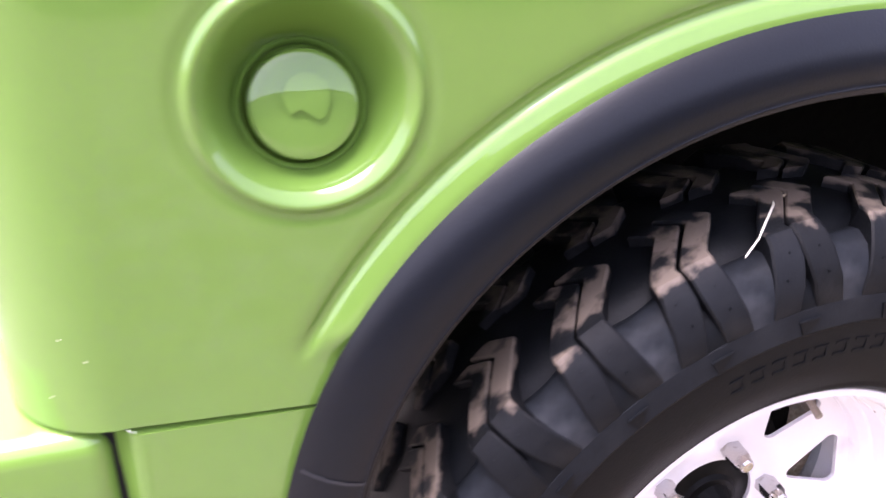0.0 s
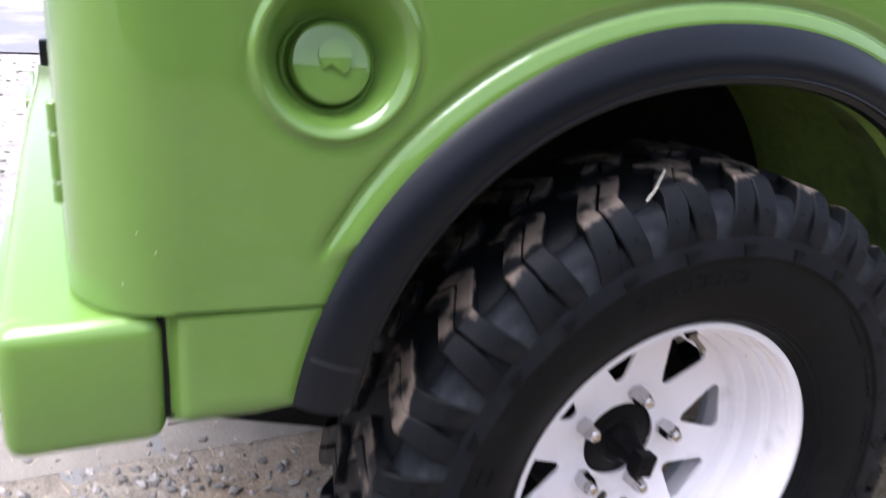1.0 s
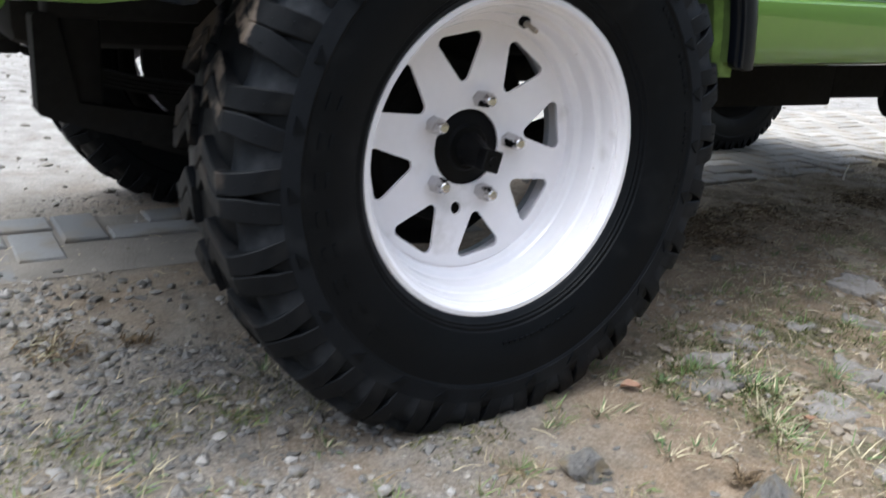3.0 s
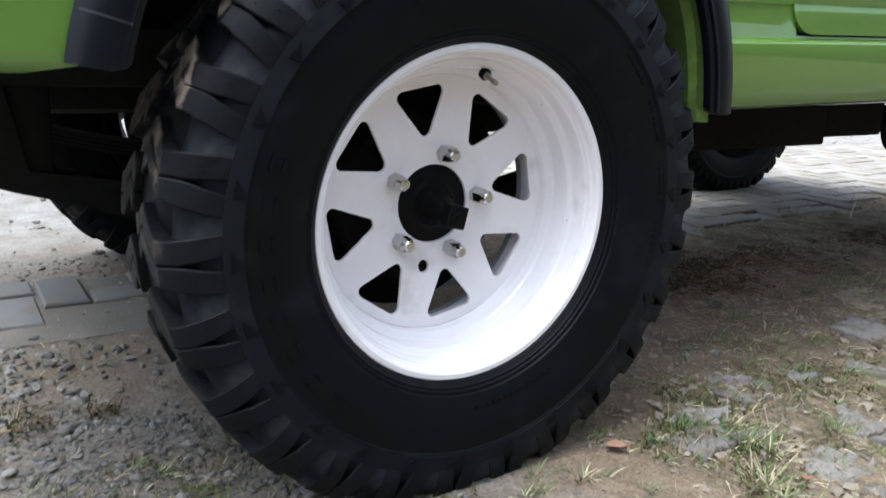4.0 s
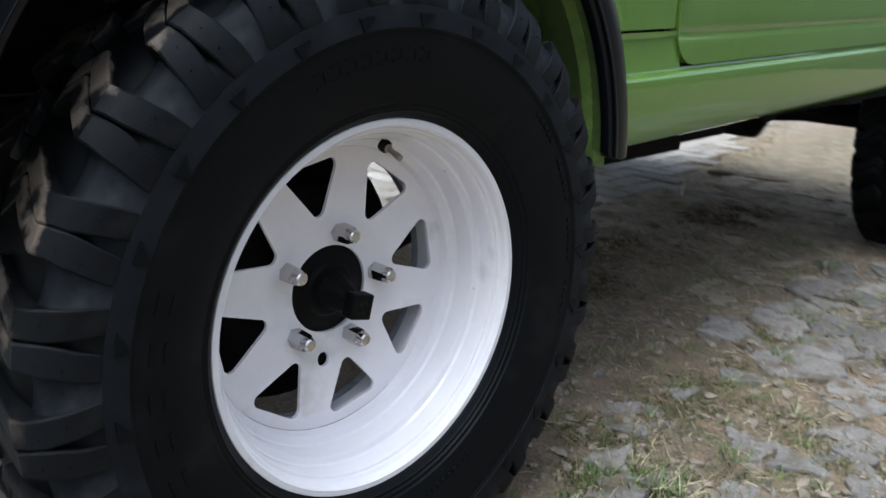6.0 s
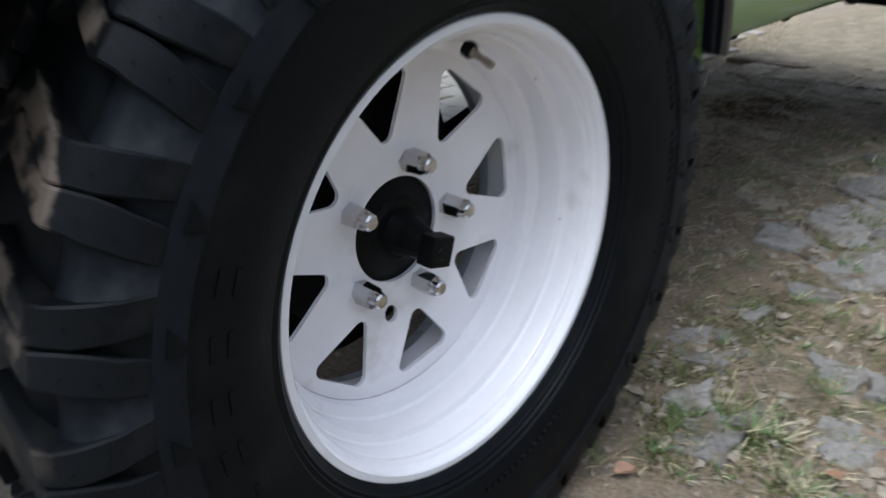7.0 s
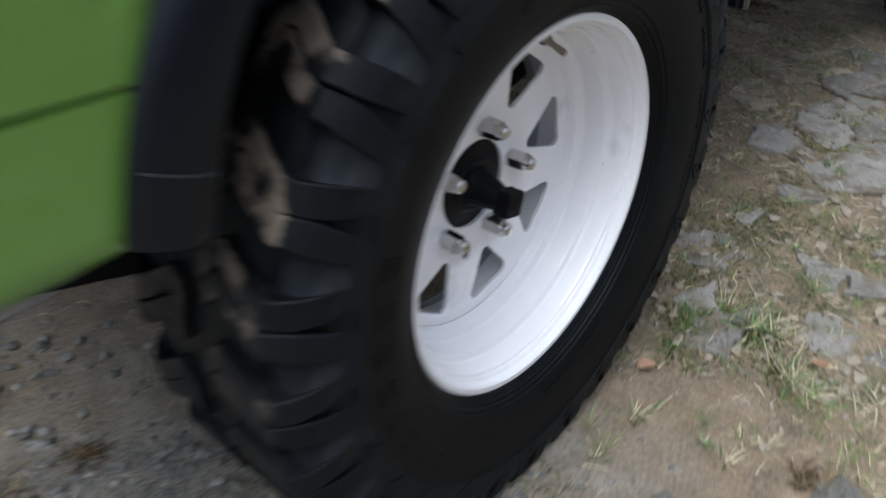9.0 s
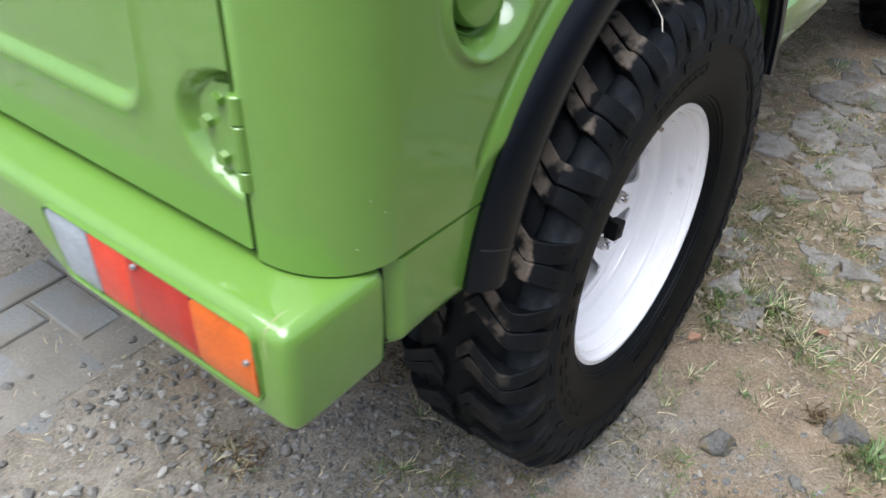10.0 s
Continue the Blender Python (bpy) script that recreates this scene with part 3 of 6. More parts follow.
def arch_line(z_front, z_rear, grow=0.0, cx=0.0, n=72):
    """Points and outward normals along the arch, from the front end to the rear end."""
    def reach(z, front):
        lo, hi = (-0.3, math.pi / 2) if front else (math.pi / 2, math.pi + 0.3)
        for _ in range(40):
            mid = (lo + hi) / 2
            if (arch(mid, grow, cx)[1] < z) == front:
                lo = mid
            else:
                hi = mid
        return (lo + hi) / 2

    t0, t1 = reach(z_front, True), reach(z_rear, False)
    pts, nor = [], []
    for k in range(n + 1):
        t = t0 + (t1 - t0) * k / n
        (x0, z0), (x1, z1) = arch(t - 0.01, grow, cx), arch(t + 0.01, grow, cx)
        d = Vector((x1 - x0, z1 - z0)).normalized()
        pts.append(arch(t, grow, cx))
        nor.append((d.y, -d.x))
    return pts, nor


def flare(cx, z_front, z_rear, name):
    pts, nor = arch_line(z_front, z_rear, 0.0, cx, 260)
    sec = [(0.000, SIDE - 0.001), (0.002, SIDE - 0.006), (-0.002, SIDE - 0.0105), (-0.010, SIDE - 0.0165), (-0.020, SIDE - 0.0215), (-0.032, SIDE - 0.0245), (-0.042, SIDE - 0.0243),
           (-0.0465, SIDE - 0.0236), (-0.0478, SIDE - 0.0243), (-0.0490, SIDE - 0.0232), (-0.0493, SIDE - 0.0185), (-0.0520, SIDE - 0.0175), (-0.0555, SIDE - 0.0165), (-0.0575, SIDE - 0.012), (-0.0570, SIDE - 0.004), (-0.052, SIDE - 0.002), (-0.045, SIDE + 0.001), (-0.003, SIDE + 0.004)]
    bm = bmesh.new()
    turn, rings = 0.020, []
    for (x, z), (nx, nz) in zip(pts, nor):
        gone = min(math.hypot(x - pts[0][0], z - pts[0][1]), math.hypot(x - pts[-1][0], z - pts[-1][1]))
        low = -0.0575 + turn - math.sqrt(turn ** 2 - max(0.0, turn - gone) ** 2)
        rings.append([bm.verts.new((x + max(o, low) * nx, s, z + max(o, low) * nz)) for o, s in sec])
    m = len(sec)
    for a, b in zip(rings, rings[1:]):
        for j in range(m):
            bm.faces.new((a[j], a[(j + 1) % m], b[(j + 1) % m], b[j]))
    bm.faces.new(rings[0])
    bm.faces.new(rings[-1][::-1])
    ob = part(name, bm, FLARE, car, "black rubber wheel arch flare", angle=40)
    near_end = min(range(len(pts)), key=lambda k: abs(pts[k][1] - 0.593) + (1 if pts[k][0] > cx else 0))
    (x, z), nn = pts[near_end], nor[near_end]
    dx, dz = -nn[1] * 0.0011, nn[0] * 0.0011
    bm = bmesh.new()
    sweep(bm, [(x - dx, z - dz), (x + dx, z + dz)], [(o * 0.99, s - 0.0008) for o, s in sec[2:11]], [nn, nn])
    part("moulding_line", bm, FLARE_EDGE, ob)
    return ob


def arch_return(cx, z_front, z_rear):
    """The painted flange that turns inwards behind the flare."""
    pts, nor = arch_line(z_front, z_rear, 0.0, cx)
    bm = bmesh.new()
    sweep(bm, pts, [(-0.040, SIDE - 0.001), (-0.050, SIDE - 0.001), (-0.0505, SIDE + 0.004), (-0.050, SIDE + 0.075), (-0.046, SIDE + 0.075), (-0.046, SIDE + 0.006), (-0.040, SIDE + 0.004)], nor, True)
    part("arch_return", bm, ARCH_EDGE, car, "green painted edge turned in behind the flare", angle=40)


arch_return(0.0, 0.497, 0.548)
arch_return(FRONT_X, 0.53, 0.50)
flare(0.0, 0.485, 0.541, "fender_flare")
flare(FRONT_X, 0.52, 0.49, "fender_flare")

CORNER_X, CORNER_L, CORNER_DX, CORNER_DY = -0.552, 0.145, 0.086, 0.096
FILL = (-0.4215, 0.8585)


def body_y(x, z):
    """Relief of the flat side: slight crown, lip round the arch and the filler's dish. Positive is inwards."""
    d = 0.0012 * ((z - 0.85) / 0.25) ** 2
    best = 9.0
    if x < 0.60:
        a = (abs(x / 0.463) ** 2.15 + abs(max(z - 0.45, 0) / 0.447) ** 2.15) ** (1 / 2.15)
        best = (a - 1) * 0.455
        fade = smooth(0.672, 0.70, z) if x < 0 else smooth(0.655, 0.70, z)
        lip = smooth(0.0215, 0.003, best)
        d -= 0.0062 * lip * fade
        d += 0.0036 * fade * (smooth(0.0160, 0.0215, best) - smooth(0.0235, 0.0310, best))
    r = math.hypot(x - FILL[0], z - FILL[1])
    if r < 0.09:
        d -= 0.0035 * (smooth(0.074, 0.0685, r) - smooth(0.0685, 0.0625, r))
        d += 0.002 * (smooth(0.082, 0.076, r) - smooth(0.076, 0.071, r))
        q = math.hypot(x - FILL[0], z - FILL[1] + 0.0085 * (1 - smooth(0.030, 0.060, r)))
        d += 0.046 * (1 - smooth(0.033, 0.0645, q)) ** 0.85
    return d


def side_place(w, z, d):
    """From the unrolled side (w along the car) to the world, round the rear corner."""
    if w >= CORNER_X:
        return (w, SIDE + body_y(w, z) + d, z)
    t = (CORNER_X - w) / CORNER_L * math.pi / 2
    n = Vector((-CORNER_DY * math.sin(t), -CORNER_DX * math.cos(t))).normalized()
    return (CORNER_X - CORNER_DX * math.sin(t) - n.x * d, SIDE + CORNER_DY * (1 - math.cos(t)) - n.y * d, z)


def rear_panel():
    rim_pts, _ = arch_line(0.66, 0.637, -0.004)
    outer = [(CORNER_X - CORNER_L, TOP), *[(CORNER_X - CORNER_L * (1 - k / 16), 0.6425 - 0.002 * math.sin(math.pi * k / 16)) for k in range(17)], (-0.53, 0.6415)]
    outer += rim_pts[::-1]
    outer += [(0.577, 0.667), (0.577, TOP)]
    lines = []
    for g in (0.000, 0.004, 0.0065, 0.009, 0.0115, 0.014, 0.016, 0.0175, 0.019, 0.0205, 0.0225, 0.025, 0.028, 0.033, 0.041):
        lines.append(arch_line(0.66, 0.647, g, 0, 230)[0])
    for r in (0.006, 0.014, 0.022, 0.029, 0.035, 0.0375, 0.040, 0.043, 0.046, 0.049, 0.052, 0.055, 0.058, 0.0605, 0.0625, 0.0655, 0.067, 0.069, 0.071, 0.0735, 0.076, 0.080, 0.086):
        lines.append(ring_pts(*FILL, r, 80))
    bm = bmesh.new()
    def busy(x, z):
        a = (abs(x / 0.463) ** 2.15 + abs(max(z - 0.45, 0) / 0.447) ** 2.15) ** (1 / 2.15)
        return (a - 1) * 0.455 < 0.044 or math.hypot(x - FILL[0], z - FILL[1]) < 0.088

    plate(bm, outer, [], 0.014, side_place, 0.004, lines, busy)
    part("quarter_panel", bm, PAINT, car, "glossy lime green rear quarter panel", angle=60)


rear_panel()


def side_sheet(name, outer, spacing, dy, label="", r=0.006, thick=0.004, extra=(), relief=None):
    """A flat body panel in the side plane, with rounded corners."""
    bm = bmesh.new()
    plate(bm, round_poly(outer, r, 5), [], spacing, lambda u, v, d: (u, SIDE + dy + d + (relief(u, v) if relief else 0), v), thick, extra)
    return part(name, bm, PAINT, car, label, angle=40)


# lower panel behind the rear wheel, folded inwards at its rear and lower edges
bm = bmesh.new()
low_edge = [(p[0], p[1]) for p in arch_line(0.9, 0.538, -0.012)[0] if p[0] < 0 and p[1] < 0.628][::-1]
outline = [(-0.5655, 0.6400), (-0.5655, 0.5300), (-0.49, 0.5310)] + low_edge + [(-0.425, 0.6335)]
fold = [[(-0.5655 + o, 0.533 + 0.006 * k) for k in range(18)] for o in (0.003, 0.006, 0.009, 0.012, 0.015, 0.019, 0.024)]
plate(bm, outline, [], 0.012, lambda u, v, d: (u, SIDE + 0.0015 + d + 0.013 * smooth(-0.548, -0.5655, u) + 0.006 * smooth(0.541, 0.530, v), v), 0.004, fold, lambda u, v: u < -0.539)
part("rear_valance", bm, PAINT, car, "lime green lower panel behind the wheel", angle=50)

# sill below the door, with its bright upper edge, and the post ahead of the arch
bm = bmesh.new()
sill_sec = [(0.6445, 0.0), (0.637, 0.0005), (0.634, 0.003), (0.629, 0.003), (0.590, 0.003), (0.586, 0.0015), (0.5835, -0.0015), (0.5805, -0.0070), (0.5775, -0.0098), (0.572, -0.0105), (0.560, -0.0100), (0.53, -0.0075), (0.505, -0.004), (0.490, 0.001), (0.482, 0.008), (0.476, 0.022), (0.474, 0.05)]


def sill_front(z):
    """x of the sill's rear end at a height: it follows the arch."""
    t = min(1.0, max(0.0, (z - 0.45) / 0.43))
    return 0.458 * (1 - t ** 2.15) ** (1 / 2.15) - 0.006


rows = []
for z, dy in sill_sec:
    x0 = sill_front(z)
    rows.append([bm.verts.new((x0 + (1.84 - x0) * k / 40, SIDE + dy, z + 0.008 + 0.022 * (x0 + (1.84 - x0) * k / 40 - 0.43))) for k in range(41)])
for (dz, _), a, b in zip(sill_sec, rows, rows[1:]):
    for k in range(40):
        xm = (a[k].co.x + a[k + 1].co.x) / 2
        if dz > 0.5905 and xm > 0.61:
            continue
        bm.faces.new((a[k], a[k + 1], b[k + 1], b[k]))
bmesh.ops.delete(bm, geom=[v for v in bm.verts if not v.link_faces], context="VERTS")
part("sill", bm, PAINT, car, "lime green door sill with a shiny upper edge", angle=25)

bm = bmesh.new()
tube(bm, [(1.02, SIDE + 0.035, 0.520), (1.02, SIDE + 0.035, 0.494), (1.024, SIDE + 0.035, 0.484)], [0.016, 0.018, 0.011], 12)
part("drain_plug", bm, UNDER, car, "small black plug under the sill")

side_sheet("door_post", [(0.395, 0.6555), (0.577, 0.6595), (0.577, 0.672), (0.395, 0.668)], 0, 0.0005, r=0.001)


def door_relief(u, v):
    v -= 0.022 * (u - 0.43)
    return 0.0025 * (smooth(0.637, 0.644, v) - smooth(0.648, 0.6555, v)) - 0.001


side_sheet("side_door", [(0.585, TOP), (0.585, 0.6035), (1.60, 0.6255), (1.60, TOP)], 0.03, -0.001, "lime green side door", 0.055, 0.02,
           [[(0.59 + 0.012 * k, z + 0.022 * (0.16 + 0.012 * k)) for k in range(80)] for z in (0.634, 0.639, 0.644, 0.6465, 0.649, 0.6525, 0.657)], door_relief)

# front wing around the front wheel
bm = bmesh.new()
wing = [(1.608, TOP), (1.608, 0.626), (1.84, 0.626)] + [p for p in arch_line(0.5, 0.62, -0.004, FRONT_X)[0]][::-1] + [(FRONT_X + 0.48, 0.5), (FRONT_X + 0.48, 0.98), (FRONT_X + 0.40, 1.0)]
plate(bm, wing, [], 0.05, lambda u, v, d: (u, SIDE + d, v), 0.004)
part("front_wing", bm, PAINT, car, "lime green front wing")

# far side of the body, top deck, front and the dark door gap
bm = bmesh.new()
box(bm, -0.62, FRONT_X + 0.48, 2 * MID - SIDE - 0.004, 2 * MID - SIDE, 0.56, 0.98, 0.0)
part("far_side_panel", bm, PAINT, car)
bm = bmesh.new()
box(bm, -0.60, 1.65, SIDE + 0.02, 2 * MID - SIDE - 0.02, TOP - 0.02, TOP - 0.002)
box(bm, 1.60, FRONT_X + 0.48, SIDE + 0.005, 2 * MID - SIDE - 0.005, 0.96, 0.98, 0.006)
box(bm, FRONT_X + 0.46, FRONT_X + 0.48, SIDE + 0.02, 2 * MID - SIDE - 0.02, 0.55, 0.97)
part("deck", bm, PAINT, car)
bm = bmesh.new()
box(bm, 0.565, 0.600, SIDE + 0.012, SIDE + 0.02, 0.60, TOP - 0.02)
box(bm, 0.565, 1.65, SIDE + 0.012, SIDE + 0.02, 0.585, 0.64)
part("door_seal", bm, BLACK, car)


# inner wheel housings with a seam and weld studs, green lifted against the shade
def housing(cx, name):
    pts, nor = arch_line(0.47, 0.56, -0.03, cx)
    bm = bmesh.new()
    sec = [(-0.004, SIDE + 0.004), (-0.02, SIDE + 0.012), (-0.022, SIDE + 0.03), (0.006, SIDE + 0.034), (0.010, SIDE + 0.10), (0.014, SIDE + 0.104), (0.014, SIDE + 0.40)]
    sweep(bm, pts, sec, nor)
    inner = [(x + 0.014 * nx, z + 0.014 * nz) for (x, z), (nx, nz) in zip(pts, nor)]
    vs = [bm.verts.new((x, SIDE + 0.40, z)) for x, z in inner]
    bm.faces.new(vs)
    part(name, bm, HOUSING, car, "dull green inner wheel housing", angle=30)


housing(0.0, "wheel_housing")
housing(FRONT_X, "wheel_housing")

# tailgate with pressed panel and hinge dish
GATE_X = -0.6385


def gate_place(y, z, d):
    r = 0.0
    dy, dz, turn = y - 0.178 + 0.09 * (z - 0.75), z - 0.748, 0.030
    inset = min(turn - math.hypot(turn - dy, turn - dz) if dy < turn and dz < turn else min(dy, dz), 1.09 - y, 1.30 - z)
    r += 0.008 * smooth(-0.003, 0.006, inset) - 0.003 * (smooth(-0.018, -0.009, inset) - smooth(-0.009, -0.002, inset))
    e = math.hypot((y - 0.030) / 0.090, (z - 0.762) / 0.061)
    r += 0.0155 * (1 - smooth(0.84, 1.0, e))
    return (GATE_X + r + d, y, z)


bm = bmesh.new()
gate = round_poly([(0.0415, TOP), (0.0415, 0.6500), (2 * MID - 0.0395, 0.6500), (2 * MID - 0.0395, TOP)], 0.004, 3)
dish_lines = [[(0.030 + 0.090 * e * math.cos(a), 0.762 + 0.061 * e * math.sin(a)) for a in [math.pi * (k / 24 - 0.5) for k in range(25)]] for e in (0.80, 0.84, 0.88, 0.92, 0.96, 1.0, 1.03)]
edge_lines = []
for o in (-0.018, -0.013, -0.009, -0.0055, -0.002, 0.001, 0.004, 0.008):
    edge_lines.append([(0.178 + o - 0.00072 * k, 0.778 + 0.008 * k) for k in range(43)])
    edge_lines.append([(0.208 + 0.012 * k, 0.748 + o) for k in range(74)])
    edge_lines.append([(0.208 - (0.030 - o) * math.cos(a), 0.778 - (0.030 - o) * math.sin(a)) for a in [math.pi / 2 * (k + 0.5) / 9 for k in range(9)]])
plate(bm, gate, [], 0.016, gate_place, 0.02, dish_lines + edge_lines)
part("tailgate", bm, PAINT, car, "lime green tailgate with a pressed panel", angle=60)

bm = bmesh.new()
box(bm, GATE_X + 0.012, GATE_X + 0.03, 0.025, 0.06, 0.636, TOP - 0.02)
box(bm, GATE_X + 0.014, GATE_X + 0.03, 0.025, 2 * MID - 0.03, 0.630, 0.655)
part("tailgate_seal", bm, BLACK, car, "dark rubber gap beside the tailgate")

# hinge: leaf, three bolts, knuckles
bm = bmesh.new()
plate(bm, round_poly([(0.040, 0.716), (0.040, 0.806), (0.078, 0.800), (0.096, 0.780), (0.096, 0.745), (0.078, 0.722)], 0.008, 4), [], 0, lambda u, v, d: (GATE_X + 0.0095 + d, u, v), 0.005)
hinge = part("hinge", bm, PAINT, car, "lime green bolted door hinge", angle=30)
for z0, z1 in ((0.715, 0.7345), (0.7355, 0.777), (0.778, 0.804)):
    bm = bmesh.new()
    tube(bm, [(GATE_X + 0.001, 0.0375, z) for z in (z0, z0 + 0.0012, z1 - 0.0012, z1)], [0.0055, 0.0068, 0.0068, 0.0055], 18)
    part("knuckle", bm, PAINT, hinge, angle=30)
for y, z in ((0.070, 0.787), (0.088, 0.761), (0.073, 0.731)):
    bm = bmesh.new()
    g = bmesh.ops.create_cone(bm, cap_ends=True, segments=6, radius1=0.0074, radius2=0.0066, depth=0.007)
    for v in g["verts"]:
        v.co = Vector((GATE_X + 0.0065 - v.co.z, y + v.co.x, z + v.co.y))
    part("bolt", bm, PAINT, hinge, smooth=False)
bm = bmesh.new()
box(bm, GATE_X - 0.030, GATE_X + 0.002, 0.88, 0.91, 0.700, 0.745, 0.004)
part("rubber_stop", bm, FLARE, car, "small black rubber buffer")

# filler cap
bm = bmesh.new()
cap_y = SIDE + 0.016
lathe(bm, [(0.0, cap_y - 0.0012), (0.008, cap_y - 0.0010), (0.020, cap_y - 0.0001), (0.028, cap_y + 0.0011), (0.031, cap_y + 0.0019), (0.0335, cap_y + 0.003), (0.0345, cap_y + 0.006), (0.0345, cap_y + 0.016), (0.031, cap_y + 0.019), (0.031, cap_y + 0.034)], 64, (FILL[0], 0, FILL[1] - 0.0105))
cap = part("fuel_cap", bm, PAINT, car, "round lime green fuel filler cap", angle=35)
spot = Vector((FILL[0], cap_y + 0.012, FILL[1] - 0.0105))
cap.matrix_local = Matrix.Translation(spot) @ Matrix.Rotation(radians(-15), 4, "X") @ Matrix.Translation(-spot)
bm = bmesh.new()
lathe(bm, [(0.0362, cap_y + 0.028), (0.0370, cap_y + 0.0195), (0.0384, cap_y + 0.0165), (0.0402, cap_y + 0.0155), (0.0418, cap_y + 0.0168), (0.0426, cap_y + 0.0200), (0.0426, cap_y + 0.036)], 64, (FILL[0], 0, FILL[1] - 0.0105))
part("filler_neck", bm, PAINT, cap, "rolled green collar around the cap", angle=50)
bm = bmesh.new()
badge = [(0.0145 * math.cos(a), 0.0145 * math.sin(a)) for a in [radians(-35 + 262 * k / 30) for k in range(31)]] + [(-0.005, -0.0075), (0.003, -0.0125), (0.006, -0.0150), (0.0105, -0.0125)]


def badge_place(u, v, d):
    return (FILL[0] + 0.001 + u, cap_y - 0.0052 + 0.0015 * (math.hypot(u, v) / 0.015) ** 2 + d, FILL[1] - 0.0055 + v)


plate(bm, badge, [], 0.004, badge_place, 0.004)
part("cap_emblem", bm, PAINT, cap, "raised half-moon emblem on the cap", angle=35)

# bumper with a tail lamp at each end
bm = bmesh.new()
BX0, BX1 = -0.6965, -0.5665
out = [(-0.057, 0.5165), (0.300, 0.5195), (0.342, 0.588), (2 * MID - 0.342, 0.588), (2 * MID - 0.300, 0.5195), (2 * MID + 0.057, 0.5165), (2 * MID + 0.057, 0.6375), (-0.057, 0.6375)]
fv = [bm.verts.new((BX0, y, z)) for y, z in out]
bv = [bm.verts.new((BX1, y, z)) for y, z in out]
bm.faces.new(fv)
bm.faces.new(bv[::-1])
for k in range(8):
    bm.faces.new((fv[k], fv[(k + 1) % 8], bv[(k + 1) % 8], bv[k]))
bmesh.ops.bevel(bm, geom=[e for e in bm.edges], offset=0.0165, segments=6, profile=0.5, affect="EDGES")
bumper = part("rear_bumper", bm, PAINT, car, "lime green steel rear bumper", angle=40)


def lens_material(name, colour, alpha):
    m = material(name, colour, 0.25, vary=0.30, scale=26, fine=220, spec=0.35, coat=0.3, bump=0.0012, bump_scale=150)
    b = m.node_tree.nodes["Principled BSDF"]
    b.inputs["Transmission Weight"].default_value = alpha
    b.inputs["Subsurface Weight"].default_value = 0.0
    return m


LENS = {"white_lens": (0.27, 0.29, 0.32), "red_lens": (0.36, 0.014, 0.006), "reflector_lens": (0.56, 0.034, 0.010), "amber_lens": (0.56, 0.098, 0.004)}
for side in (0, 1):
    def ly(y):
        return y if side == 0 else 2 * MID - y

    bm = bmesh.new()
    shell = [(ly(y), z) for y, z in ((-0.0185, 0.5445), (0.2762, 0.5445), (0.2985, 0.625), (-0.0185, 0.625))]
    plate(bm, round_poly(shell if side == 0 else shell[::-1], 0.010, 4), [], 0, lambda u, v, d: (BX0 - 0.0015 + d, u, v), 0.006)
    lamp = part("tail_lamp", bm, BLACK, bumper, "tail lamp with white, red and amber lens", angle=30)
    for nm, y0, y1, t0, t1 in (("amber_lens", -0.017, 0.063, 0, 0), ("red_lens", 0.0645, 0.158, 0, 0), ("reflector_lens", 0.1585, 0.216, 0, 0.004), ("white_lens", 0.2175, 0.275, 0.004, 0.020)):
        lens = [(ly(y0), 0.546), (ly(y1), 0.546), (ly(y1 + t1), 0.6235), (ly(y0 + t0), 0.6235)]
        bm = bmesh.new()
        plate(bm, round_poly(lens if side == 0 else lens[::-1], 0.007 if nm in ("amber_lens", "white_lens") else 0.0015, 4), [], 0.01,
              lambda u, v, d: (BX0 - 0.0048 + d + 0.003 * abs((v - 0.5848) / 0.038) ** 4, u, v), 0.006)
        part(nm, bm, lens_material(nm, LENS[nm], 0.0), lamp, "bright red reflector lens" if nm == "reflector_lens" else nm.replace("_", " "), angle=40)
    bm = bmesh.new()
    rim_out = [(ly(y), z) for y, z in ((-0.0215, 0.5415), (0.2780, 0.5415), (0.3020, 0.6280), (-0.0215, 0.6280))]
    plate(bm, round_poly(rim_out if side == 0 else rim_out[::-1], 0.014, 5), [round_poly(shell if side == 0 else shell[::-1], 0.010, 4)], 0, lambda u, v, d: (BX0 - 0.0030 + d, u, v), 0.010)
    bmesh.ops.bevel(bm, geom=[e for e in bm.edges if all(v.co.x < BX0 - 0.0025 for v in e.verts) and len(e.link_faces) == 2 and e.calc_face_angle(0) > 1.0], offset=0.0012, segments=2, affect="EDGES")
    part("lamp_surround", bm, PAINT, lamp, "lime green raised rim around the lamp", angle=40)
    for y, z in ((-0.010, 0.590), (0.140, 0.6215)):
        bm = bmesh.new()
        g = bmesh.ops.create_cone(bm, cap_ends=True, segments=12, radius1=0.0032, radius2=0.0028, depth=0.003)
        for v in g["verts"]:
            v.co = Vector((BX0 - 0.006 - v.co.z, ly(y) + v.co.x, z + v.co.y))
        part("screw", bm, STEEL, lamp, angle=30)

bm = bmesh.new()
tube(bm, [(BX0 + 0.030, -0.030, 0.6371), (BX0 + 0.014, -0.0305, 0.6368), (BX0 + 0.0045, -0.031, 0.6325), (BX0 + 0.0004, -0.0315, 0.622), (BX0 + 0.0002, -0.0325, 0.600)], [0.0006, 0.0012, 0.0013, 0.0011, 0.0006], 8)
part("worn_seam", bm, SEAM, bumper, "pale worn seam near the bumper corner")

